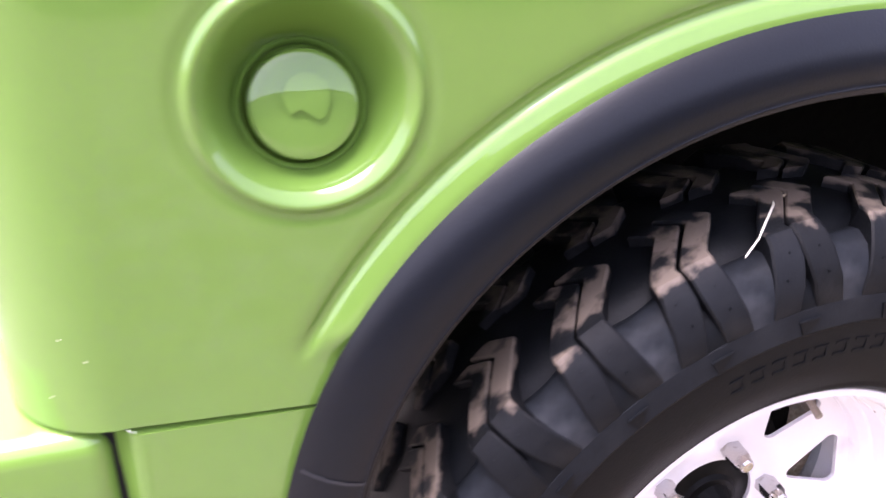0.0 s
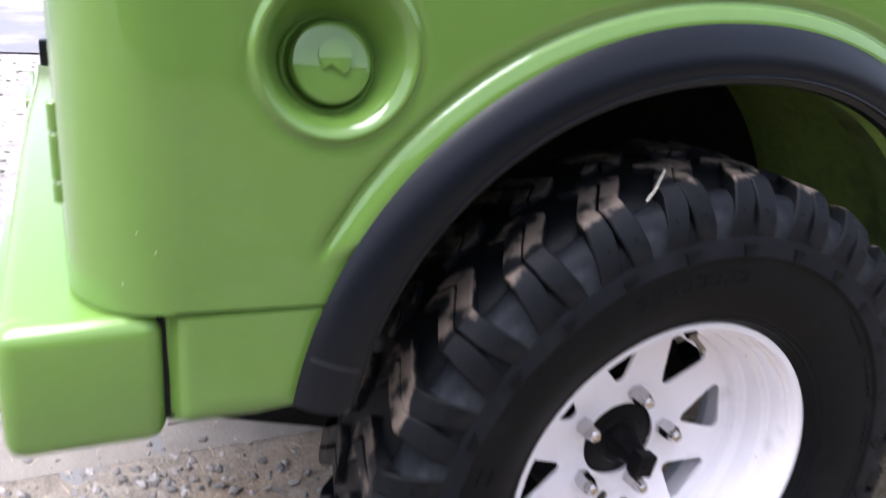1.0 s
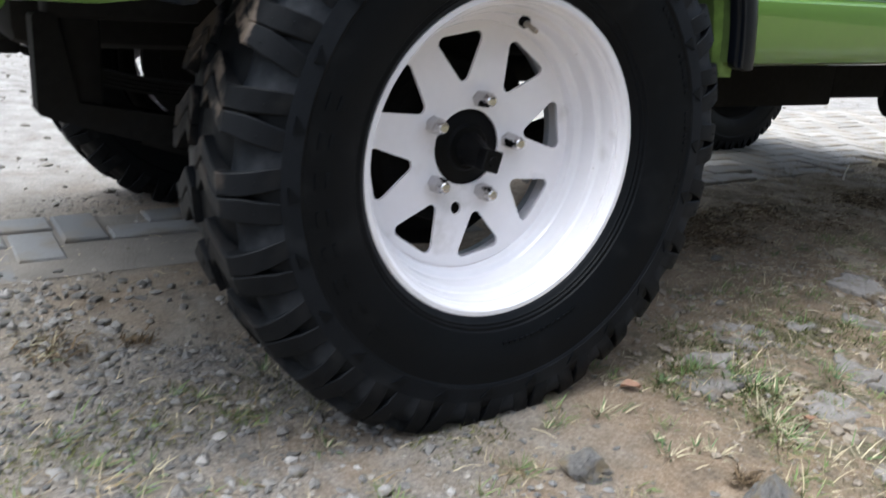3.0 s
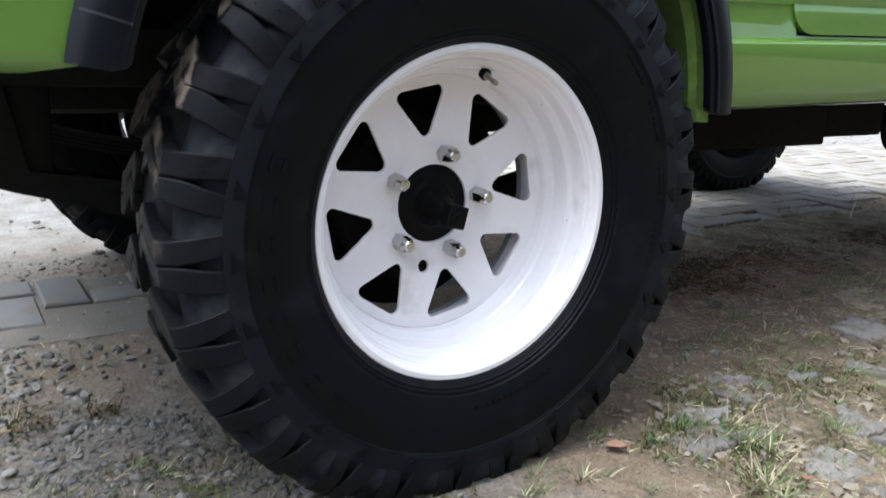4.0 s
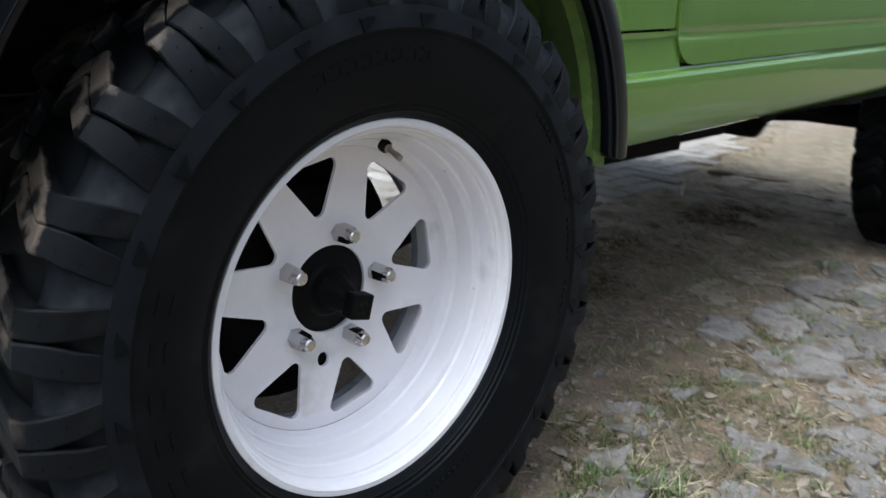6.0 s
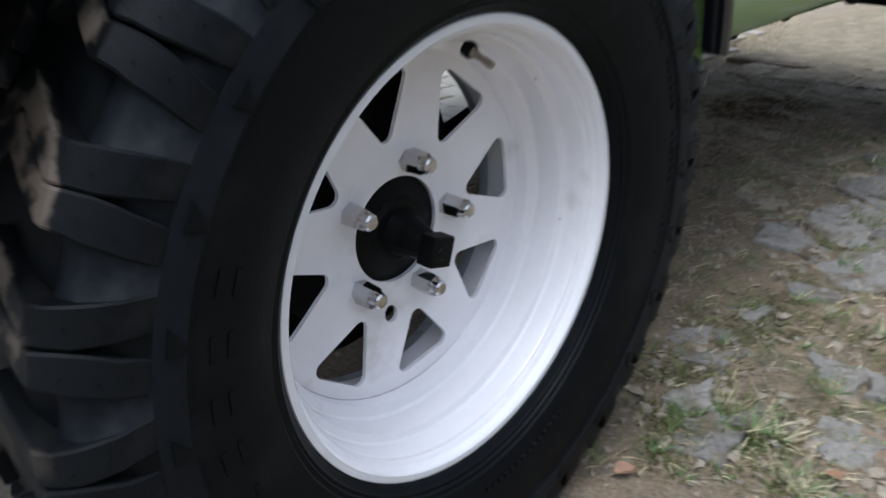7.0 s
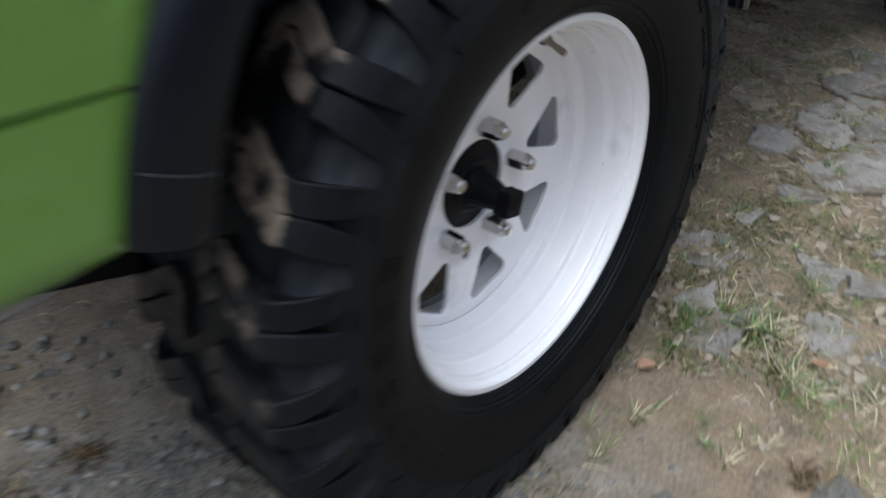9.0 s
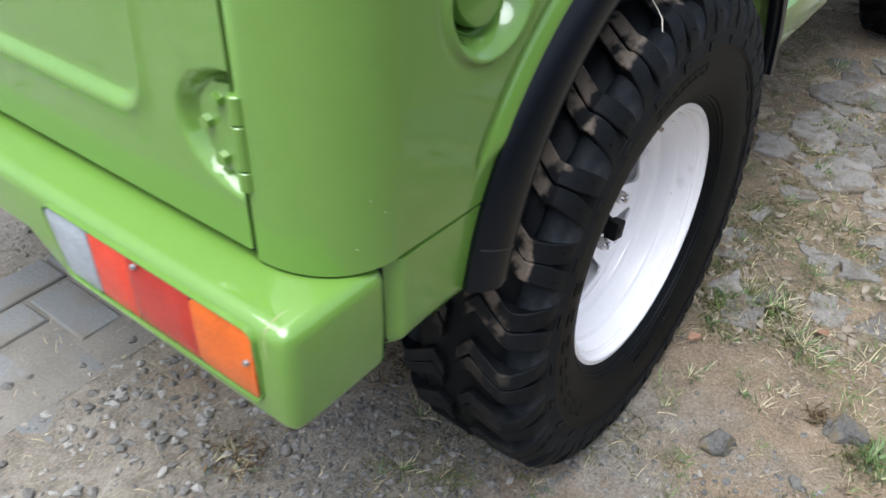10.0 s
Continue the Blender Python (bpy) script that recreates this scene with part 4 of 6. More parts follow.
# underbody
bm = bmesh.new()
box(bm, -0.555, 2.65, SIDE + 0.345, 2 * MID - SIDE - 0.345, 0.575, 0.60)
part("floor_pan", bm, UNDER, car, "dirty black underbody")
bm = bmesh.new()
box(bm, -0.56, -0.46, SIDE + 0.014, 2 * MID - SIDE - 0.014, 0.552, 0.60)
part("rear_crossmember", bm, UNDER, car, "dirty black underbody")
bm = bmesh.new()
box(bm, 0.46, 1.84, SIDE + 0.03, 2 * MID - SIDE - 0.03, 0.492, 0.512)
part("sill_floor", bm, UNDER, car, "dirty black underbody")
bm = bmesh.new()
box(bm, -0.60, 1.5, SIDE + 0.345, 2 * MID - SIDE - 0.345, 0.60, TOP - 0.03)
part("cabin_tub", bm, UNDER, car)
for y in (0.235, 2 * MID - 0.235):
    bm = bmesh.new()
    box(bm, -0.50, 2.7, y - 0.035, y + 0.035, 0.50, 0.575, 0.006)
    box(bm, 0.60, 1.115, y - 0.035, y + 0.03, 0.380, 0.512, 0.006)
    box(bm, 1.1155, 1.33, y - 0.034, y + 0.029, 0.396, 0.512, 0.006)
    part("frame_rail", bm, UNDER, car)
    for x0 in (0.0, FRONT_X):
        bm = bmesh.new()
        for k in range(4):
            pts = [(x0 + u * (0.455 - 0.02 * k), y, (0.304 if x0 == 0 else 0.40) + (0.42 if x0 == 0 else 0.2) * (u * (0.455 - 0.02 * k)) ** 2 - 0.009 * k) for u in np.linspace(-1, 1, 13)]
            for p, q in zip(pts, pts[1:]):
                v = [bm.verts.new((c[0], y + s, c[2] + t)) for c in (p, q) for s, t in ((-0.025, 0), (0.025, 0), (0.025, 0.007), (-0.025, 0.007))]
                for f in ((0, 1, 5, 4), (1, 2, 6, 5), (2, 3, 7, 6), (3, 0, 4, 7)):
                    bm.faces.new([v[i] for i in f])
        part("leaf_spring", bm, UNDER, car, smooth=False)
        for x in (x0 - 0.46, x0 + 0.46):
            bm = bmesh.new()
            box(bm, x - 0.028, x + 0.022, y - 0.03, y + 0.03, 0.375 if x0 == 0 else 0.43, 0.53, 0.010)
            part("shackle", bm, UNDER, car)
for x0 in (0.0, FRONT_X):
    bm = bmesh.new()
    tube(bm, [(x0, y, HUB_Z) for y in (0.10, 0.40, 0.52, 0.56, 0.70, 0.74, 0.86, 1.17)], [0.036, 0.036, 0.05, 0.115, 0.115, 0.05, 0.036, 0.036], 24)
    part("axle", bm, UNDER, car, "dirty black axle with its differential")
bm = bmesh.new()
tube(bm, [(0.1, 0.63, 0.38), (0.85, 0.63, 0.42)], 0.03, 14)
box(bm, 0.82, 1.15, 0.50, 0.78, 0.36, 0.56, 0.03)
tube(bm, [(1.12, 0.70, 0.42), (2.06, 0.64, 0.38)], 0.028, 14)
part("drive_shaft", bm, UNDER, car)
bm = bmesh.new()
box(bm, -0.52, -0.22, 0.45, 1.0, 0.44, 0.575, 0.03)
part("fuel_tank", bm, UNDER, car, "black fuel tank under the rear")
bm = bmesh.new()
tube(bm, [(1.5, 0.9, 0.44), (0.7, 0.93, 0.43), (0.45, 0.95, 0.45), (0.2, 0.95, 0.52), (-0.15, 0.97, 0.50), (-0.44, 1.0, 0.45), (-0.52, 1.02, 0.395), (-0.59, 1.03, 0.335)], 0.022, 14)
part("exhaust_pipe", bm, UNDER, car)
# Dark block added to close the bright gap beside the bumper.
bm = bmesh.new()
box(bm, -0.60, -0.572, SIDE + 0.03, SIDE + 0.06, 0.535, 0.635, 0.002)
part("bumper_gap_block", bm, UNDER, car)
# Second added filler, so no ground shows between bumper and valance.
bm = bmesh.new()
box(bm, -0.600, -0.530, SIDE + 0.014, 0.24, 0.535, 0.632)
part("bumper_gap_filler", bm, UNDER, car)
bm = bmesh.new()
wedge = [(-0.517, 0.385), (-0.490, 0.375), (-0.379, 0.343), (-0.307, 0.334), (-0.276, 0.342), (-0.276, 0.370), (-0.316, 0.374), (-0.394, 0.387), (-0.469, 0.399), (-0.490, 0.505), (-0.517, 0.505)]
plate(bm, round_poly(wedge, 0.006, 3), [], 0, lambda u, v, d: (u, 0.200 + d, v), 0.045)
part("spring_shackle", bm, UNDER, car, "black slanted spring end and shackle under the frame", angle=30)

# ---------------------------------------------------------------- ground
def graded(lo, hi, step, reach, grow=1.22):
    mid = list(np.arange(lo, hi + 1e-6, step))
    out_lo, out_hi, d = [], [], step
    a, b = lo, hi
    while d < reach:
        d *= grow
        a, b = a - d, b + d
        out_lo.append(a)
        out_hi.append(b)
    return out_lo[::-1] + mid + out_hi


def base_height(x, y):
    """Soft swells of the soil without its cracks and clods."""
    p = Vector((x, y, 0))
    return 0.010 * noise.noise(p * 1.7) + 0.006 * noise.noise(p * 6)


def ground_height(x, y):
    """Trodden dirt: soft bumps, clods on the grass side, a slight rut; level under the paving."""
    p = Vector((x, y, 0))
    far = smooth(3.0, 8.0, math.hypot(x, y))
    h = 0.010 * noise.noise(p * 1.7) + 0.006 * noise.noise(p * 6) + 0.003 * noise.noise(p * 19) + 0.0015 * noise.noise(p * 47)
    clod = smooth(0.18, 0.5, x) * smooth(0.30, -0.05, y) * smooth(2.6, 1.8, x)
    v = noise.voronoi(Vector((x * 9 + 0.6 * noise.noise(p * 7), y * 9 + 0.6 * noise.noise(p * 7 + Vector((5, 5, 5))), 0)))[0]
    edge = min(1.0, (v[1] - v[0]) / 0.22)
    h += clod * (0.005 * edge - 0.007 + 0.006 * noise.noise(p * 24) + 0.004 * noise.noise(p * 60))
    flat = smooth(0.55, 0.75, y) * smooth(2.3, 2.0, y)
    h = h * (1 - 0.8 * flat) - 0.0085 * flat
    return h * (1 - far)


def ground_material():
    m = bpy.data.materials.new("dirt_ground")
    m.use_nodes = True
    nt = m.node_tree
    nd, ln = nt.nodes, nt.links
    bsdf = nd["Principled BSDF"]
    co = nd.new("ShaderNodeTexCoord")

    def noise_tex(scale, detail=8, rough=0.6):
        n = nd.new("ShaderNodeTexNoise")
        n.inputs["Scale"].default_value, n.inputs["Detail"].default_value, n.inputs["Roughness"].default_value = scale, detail, rough
        ln.new(co.outputs["Object"], n.inputs["Vector"])
        return n.outputs["Fac"]

    def ramp(src, stops):
        r = nd.new("ShaderNodeValToRGB")
        while len(r.color_ramp.elements) < len(stops):
            r.color_ramp.elements.new(0.5)
        for e, (pos, c) in zip(r.color_ramp.elements, stops):
            e.position, e.color = pos, (*c, 1)
        ln.new(src, r.inputs["Fac"])
        return r.outputs["Color"]

    def mix(fac, a, b):
        n = nd.new("ShaderNodeMix")
        n.data_type = "RGBA"
        for src, key in ((fac, "Factor"), (a, "A"), (b, "B")):
            ln.new(src, n.inputs[key])
        return n.outputs["Result"]

    def span(src, lo, hi):
        n = nd.new("ShaderNodeMapRange")
        n.inputs["From Min"].default_value, n.inputs["From Max"].default_value = lo, hi
        ln.new(src, n.inputs["Value"])
        return n.outputs["Result"]

    brown = ramp(noise_tex(14, 10), [(0.3, (0.120, 0.089, 0.060)), (0.5, (0.262, 0.180, 0.110)), (0.7, (0.372, 0.280, 0.192))])
    grey = ramp(noise_tex(22, 10), [(0.3, (0.140, 0.121, 0.100)), (0.5, (0.255, 0.226, 0.190)), (0.7, (0.375, 0.342, 0.298))])
    fine = ramp(noise_tex(160, 6, 0.7), [(0.35, (0.085, 0.073, 0.060)), (0.5, (0.250, 0.203, 0.156)), (0.68, (0.46, 0.40, 0.335))])
    sep = nd.new("ShaderNodeSeparateXYZ")
    ln.new(co.outputs["Object"], sep.inputs[0])
    lean = nd.new("ShaderNodeMath")
    lean.operation = "MULTIPLY_ADD"
    lean.inputs[1].default_value = -0.40
    ln.new(sep.outputs["X"], lean.inputs[0])
    ln.new(noise_tex(2.6, 6), lean.inputs[2])
    patch = span(lean.outputs[0], 0.47, 0.66)
    out = mix(patch, brown, grey)
    # Far gravel tint, raised further to carry its brighter light.
    pale = ramp(noise_tex(9, 10, 0.7), [(0.3, (0.17, 0.165, 0.16)), (0.5, (0.34, 0.335, 0.33)), (0.7, (0.50, 0.495, 0.49))])
    flat = span(sep.outputs["Y"], 1.05, 1.7)
    out = mix(flat, out, pale)
    meadow = ramp(noise_tex(11, 10, 0.7), [(0.3, (0.075, 0.068, 0.036)), (0.5, (0.200, 0.165, 0.102)), (0.7, (0.36, 0.305, 0.20))])
    ahead = nd.new("ShaderNodeMath")
    ahead.operation = "MULTIPLY"
    ln.new(span(sep.outputs["X"], 2.3, 3.0), ahead.inputs[0])
    ln.new(span(sep.outputs["Y"], 1.25, 0.95), ahead.inputs[1])
    out = mix(ahead.outputs[0], out, meadow)
    # Unseen ground is darkened here to cut its bounce onto the body.
    dim_verge = ramp(noise_tex(13, 10, 0.7), [(0.3, (0.030, 0.040, 0.018)), (0.5, (0.075, 0.088, 0.040)), (0.7, (0.15, 0.145, 0.080))])
    out = mix(span(sep.outputs["Y"], -0.75, -1.3), out, dim_verge)
    # Unseen strip takes the meadow tint to dim the sill's reflection.
    beside = nd.new("ShaderNodeMath")
    beside.operation = "MULTIPLY"
    ln.new(span(sep.outputs["X"], 1.8, 2.3), beside.inputs[0])
    ln.new(span(sep.outputs["Y"], -0.2, -0.45), beside.inputs[1])
    out = mix(beside.outputs[0], out, meadow)
    slate = ramp(noise_tex(40, 9, 0.7), [(0.3, (0.072, 0.069, 0.068)), (0.5, (0.200, 0.191, 0.182)), (0.7, (0.34, 0.326, 0.310))])
    lump = nd.new("ShaderNodeMath")
    lump.operation = "MULTIPLY"
    ln.new(span(noise_tex(7, 8, 0.65), 0.44, 0.58), lump.inputs[0])
    ln.new(span(sep.outputs["Y"], 0.40, 0.25), lump.inputs[1])
    rear = nd.new("ShaderNodeMath")
    rear.operation = "MULTIPLY"
    ln.new(lump.outputs[0], rear.inputs[0])
    ln.new(span(sep.outputs["X"], 0.10, -0.08), rear.inputs[1])
    out = mix(rear.outputs[0], out, slate)
    damp = ramp(noise_tex(30, 8, 0.7), [(0.3, (0.090, 0.067, 0.044)), (0.6, (0.195, 0.147, 0.100))])
    spots = nd.new("ShaderNodeMath")
    spots.operation = "MULTIPLY"
    ln.new(span(noise_tex(6.5, 9, 0.65), 0.58, 0.72), spots.inputs[0])
    ln.new(span(sep.outputs["X"], 0.02, 0.30), spots.inputs[1])
    out = mix(spots.outputs[0], out, damp)
    moss = ramp(noise_tex(70, 8, 0.75), [(0.3, (0.030, 0.031, 0.013)), (0.5, (0.092, 0.086, 0.036)), (0.7, (0.20, 0.175, 0.088))])
    mossy = nd.new("ShaderNodeMath")
    mossy.operation = "MULTIPLY"
    ln.new(span(noise_tex(8.5, 9, 0.7), 0.49, 0.57), mossy.inputs[0])
    ln.new(span(sep.outputs["Y"], 0.12, -0.06), mossy.inputs[1])
    mossy_side = nd.new("ShaderNodeMath")
    mossy_side.operation = "MULTIPLY"
    ln.new(mossy.outputs[0], mossy_side.inputs[0])
    ln.new(span(sep.outputs["X"], 0.24, 0.40), mossy_side.inputs[1])
    out = mix(mossy_side.outputs[0], out, moss)
    grain = nd.new("ShaderNodeMix")
    grain.data_type = "RGBA"
    grain.inputs["Factor"].default_value = 0.42
    ln.new(out, grain.inputs["A"])
    ln.new(fine, grain.inputs["B"])
    ln.new(grain.outputs["Result"], bsdf.inputs["Base Color"])
    bsdf.inputs["Roughness"].default_value = 0.9
    bsdf.inputs["Specular IOR Level"].default_value = 0.2
    add = nd.new("ShaderNodeMath")
    add.operation = "ADD"
    ln.new(noise_tex(60, 8, 0.7), add.inputs[0])
    ln.new(noise_tex(260, 6, 0.7), add.inputs[1])
    bn = nd.new("ShaderNodeBump")
    bn.inputs["Strength"].default_value, bn.inputs["Distance"].default_value = 0.8, 0.009
    ln.new(add.outputs[0], bn.inputs["Height"])
    ln.new(bn.outputs["Normal"], bsdf.inputs["Normal"])
    return m


xs = graded(-1.0, 2.4, 0.011, 120)
ys = graded(-0.6, 1.1, 0.011, 120)
verts = [(x, y, ground_height(x, y)) for y in ys for x in xs]
nx = len(xs)
faces = [(j * nx + i, j * nx + i + 1, (j + 1) * nx + i + 1, (j + 1) * nx + i) for j in range(len(ys) - 1) for i in range(nx - 1)]
me = bpy.data.meshes.new("ground")
me.from_pydata(verts, [], faces)
me.polygons.foreach_set("use_smooth", [True] * len(faces))
me.materials.append(ground_material())
ground = tagged(new("ground", me), "bare brown dirt with gravel and dry clods", "ground", kind="structure")

# ---------------------------------------------------------------- paving and road
CONCRETE = material("paving_concrete", (0.195, 0.193, 0.190), 0.85, vary=0.20, scale=7, fine=140, spec=0.25, dirt=(0.175, 0.155, 0.13), dirt_amount=0.45, dirt_scale=9, bump=0.002, bump_scale=130, island=True)
DUSTY = material("dusty_paving", (0.32, 0.298, 0.272), 0.88, vary=0.25, scale=5, fine=120, spec=0.2, dirt=(0.24, 0.20, 0.155), dirt_amount=0.5, dirt_scale=6, bump=0.002, bump_scale=130, island=True)
SAND = material("joint_sand", (0.19, 0.172, 0.15), 0.95, vary=0.3, scale=12, fine=200, spec=0.1, bump=0.003, bump_scale=150)
ASPHALT = material("road_asphalt", (0.16, 0.16, 0.165), 0.85, vary=0.2, scale=1.2, fine=60, spec=0.2, dirt=(0.26, 0.24, 0.21), dirt_amount=0.3, dirt_scale=1.5, bump=0.003, bump_scale=90)


def sheet(name, x0, x1, y0, y1, z, mat, label, category, step):
    nx, ny = max(2, int((x1 - x0) / step)), max(2, int((y1 - y0) / step))
    pts = [(x0 + (x1 - x0) * i / nx, y0 + (y1 - y0) * j / ny, z) for j in range(ny + 1) for i in range(nx + 1)]
    pts = [(x, y, h + 0.002 * noise.noise(Vector((x, y, 0)) * 9)) for x, y, h in pts]
    fs = [(j * (nx + 1) + i, j * (nx + 1) + i + 1, (j + 1) * (nx + 1) + i + 1, (j + 1) * (nx + 1) + i) for j in range(ny) for i in range(nx)]
    me = bpy.data.meshes.new(name)
    me.from_pydata(pts, [], fs)
    me.materials.append(mat)
    return tagged(new(name, me), label, category, kind="structure")


sheet("road", -60, 60, 5.9, 9.2, 0.012, ASPHALT, "worn grey asphalt road with dusty edges", "road", 1.0)

# Unseen walls, added to block low sky and darken the paint's reflections.
def blocker_wall(name, x0, x1, y0, y1, top, label):
    bm = bmesh.new()
    box(bm, x0, x1, y0, y1, -0.1, top, 0.01, 1)
    tagged(part(name, bm, PLASTER), label, "wall", kind="structure")


blocker_wall("blocker_east", 6.0, 6.2, -5.0, -0.6, 1.7, "unseen plain wall ahead, added to darken reflections")
blocker_wall("blocker_south", -7.0, 6.2, -5.2, -5.0, 2.6, "unseen plain wall beside the car, added to darken reflections")

# ---------------------------------------------------------------- loose stones, litter and grass
STONE = material("field_stone", (0.150, 0.142, 0.136), 0.85, vary=0.55, scale=30, fine=200, spec=0.25, dirt=(0.085, 0.070, 0.045), dirt_amount=0.5, dirt_scale=24, bump=0.0016, bump_scale=250, island=True)
GRAVEL = material("gravel", (0.250, 0.226, 0.197), 0.88, vary=0.42, scale=40, fine=300, spec=0.2, island=True)
PEBBLE = material("mixed_pebbles", (0.275, 0.258, 0.24), 0.85, vary=0.55, scale=40, fine=300, spec=0.25, island=True)
TAN_CRUST = material("tan_crust", (0.285, 0.238, 0.182), 0.92, vary=0.35, scale=14, fine=150, spec=0.15, dirt=(0.15, 0.118, 0.082), dirt_amount=0.45, dirt_scale=12, bump=0.006, bump_scale=110, island=True)
CRUST = material("grey_crust", (0.172, 0.158, 0.146), 0.92, vary=0.42, scale=14, fine=150, spec=0.15, dirt=(0.125, 0.098, 0.068), dirt_amount=0.45, dirt_scale=19, bump=0.006, bump_scale=110, island=True)
RUBBLE = material("bluish_rubble", (0.195, 0.187, 0.180), 0.85, vary=0.45, scale=30, fine=200, spec=0.25, bump=0.001, bump_scale=250, island=True)
CLOD = material("dry_clod", (0.190, 0.160, 0.127), 0.95, vary=0.4, scale=25, fine=160, spec=0.1, bump=0.002, bump_scale=160, island=True)
GRASS = material("green_grass", (0.100, 0.145, 0.045), 0.6, vary=0.55, scale=6, fine=60, spec=0.3, island=True)
STRAW = material("dry_straw", (0.40, 0.335, 0.22), 0.7, vary=0.5, scale=6, fine=60, spec=0.25, island=True)
LEAF = material("dry_leaf", (0.27, 0.15, 0.095), 0.7, vary=0.3, scale=40, fine=200)
STICK = material("pale_stick", (0.75, 0.70, 0.58), 0.7, vary=0.15, scale=40)

ico = bmesh.new()
bmesh.ops.create_icosphere(ico, subdivisions=1, radius=1.0)
ICO_V = np.array([v.co[:] for v in ico.verts])
ICO_F = [[v.index for v in f.verts] for f in ico.faces]
ico.free()
ico = bmesh.new()
bmesh.ops.create_icosphere(ico, subdivisions=2, radius=1.0)
ICO2_V = np.array([v.co[:] for v in ico.verts])
ICO2_F = [[v.index for v in f.verts] for f in ico.faces]
ico.free()
ico = bmesh.new()
bmesh.ops.create_icosphere(ico, subdivisions=4, radius=1.0)
ICO4_V = np.array([v.co[:] for v in ico.verts])
ICO4_F = [[v.index for v in f.verts] for f in ico.faces]
ico.free()
rng = np.random.default_rng(11)


def stones(spots, flat=0.6):
    """Many angular pebbles as one mesh: spots of (x, y, size)."""
    vs, fs = [], []
    for x, y, s in spots:
        a = rng.uniform(0, 6.28)
        v = ICO_V * rng.uniform(0.55, 1.3, (len(ICO_V), 1)) * (s * rng.uniform(0.7, 1.3), s * rng.uniform(0.6, 1.0), s * flat * rng.uniform(0.6, 1.1))
        c, q = math.cos(a), math.sin(a)
        v = v @ np.array([[c, q, 0], [-q, c, 0], [0, 0, 1]])
        n = len(vs) * len(ICO_V)
        vs.append(v + (x, y, ground_height(x, y) + s * flat * 0.25))
        fs += [[i + n for i in f] for f in ICO_F]
    return np.concatenate(vs), fs


def mesh_of(name, vs, fs, mat, flat=True):
    me = bpy.data.meshes.new(name)
    me.from_pydata([tuple(v) for v in vs], [], fs)
    if not flat:
        me.polygons.foreach_set("use_smooth", [True] * len(me.polygons))
    me.materials.append(mat)
    return new(name, me)


def density(x, y):
    """How thickly gravel lies: most to the rear and beyond the paving, little where the soil is trodden."""
    d = 0.25 + 0.9 * smooth(0.15, -0.35, x) + 0.8 * smooth(1.05, 1.3, y)
    d *= 0.35 + 1.3 * smooth(-0.25, 0.35, noise.noise(Vector((x * 2.3, y * 2.3, 4.0))))
    d *= 1 - 0.75 * smooth(0.2, 0.5, x) * smooth(1.0, 0.6, y)
    d *= 1 - 0.45 * smooth(0.36, 0.46, y) * smooth(1.0, 0.9, y)
    if x > 0.9 and 0.9 < y < 2.4:
        d *= 0.35
    if 0.66 < y < 1.06 and x < 0.4:
        d *= 0.7
    return d


def scatter(n, x0, x1, y0, y1, small, large, power):
    out = []
    while len(out) < n:
        x, y = rng.uniform(x0, x1), rng.uniform(y0, y1)
        if rng.uniform(0, 1.6) < density(x, y):
            out.append((x, y, small + (large - small) * rng.uniform() ** power))
    return out


vs, fs = stones(scatter(9500, -1.15, 1.4, -0.55, 1.3, 0.0010, 0.0072, 3.0))
tagged(mesh_of("gravel", vs, fs, GRAVEL), "loose grey and tan gravel on dirt", "gravel", kind="stuff")
vs, fs = stones(scatter(560, -1.0, 0.3, -0.45, 1.05, 0.004, 0.014, 1.9))
near_paving = []
while len(near_paving) < 260:
    x, y = rng.normal(-0.50, 0.13), rng.normal(0.55, 0.10)
    near_paving.append((x, y, 0.0035 + 0.0095 * rng.uniform() ** 2.2))
more_vs, more_fs = stones(near_paving, 0.75)
fs = fs + [[i + len(vs) for i in f] for f in more_fs]
vs = np.concatenate([vs, more_vs])
tagged(mesh_of("pebbles", vs, fs, PEBBLE), "tan and grey pebbles on gravelly dirt", "pebbles", kind="stuff")
vs, fs = stones(scatter(3800, -2.5, 5.0, 1.1, 6.0, 0.004, 0.018, 2.4))
tagged(mesh_of("far_gravel", vs, fs, GRAVEL), "pale gravel beyond the paving", "gravel", kind="stuff")

lumps = []
while len(lumps) < 2600:
    x, y = rng.uniform(-0.75, 0.16), rng.uniform(-0.5, 0.42)
    if rng.uniform() < smooth(0.42, 0.26, y + 0.1 * noise.noise(Vector((x * 5, y * 5, 2)))) * smooth(0.16, -0.02, x) * (0.25 + smooth(-0.15, 0.30, noise.noise(Vector((x * 3.1, y * 3.1, 7))))):
        lumps.append((x, y, 0.0018 + 0.0070 * rng.uniform() ** 2.4))
vs, fs = stones(lumps, 0.62)
tagged(mesh_of("rubble", vs, fs, RUBBLE), "bluish grey rubble pressed into the dirt", "rubble", kind="stuff")

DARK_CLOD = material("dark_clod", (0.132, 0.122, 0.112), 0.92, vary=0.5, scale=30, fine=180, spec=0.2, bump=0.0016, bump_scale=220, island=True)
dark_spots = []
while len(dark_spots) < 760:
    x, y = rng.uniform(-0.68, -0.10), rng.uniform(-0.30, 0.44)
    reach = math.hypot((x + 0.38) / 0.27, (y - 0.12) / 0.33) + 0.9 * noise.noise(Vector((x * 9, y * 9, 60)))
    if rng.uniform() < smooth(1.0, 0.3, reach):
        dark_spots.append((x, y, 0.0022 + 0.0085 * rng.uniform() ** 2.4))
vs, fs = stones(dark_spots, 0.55)
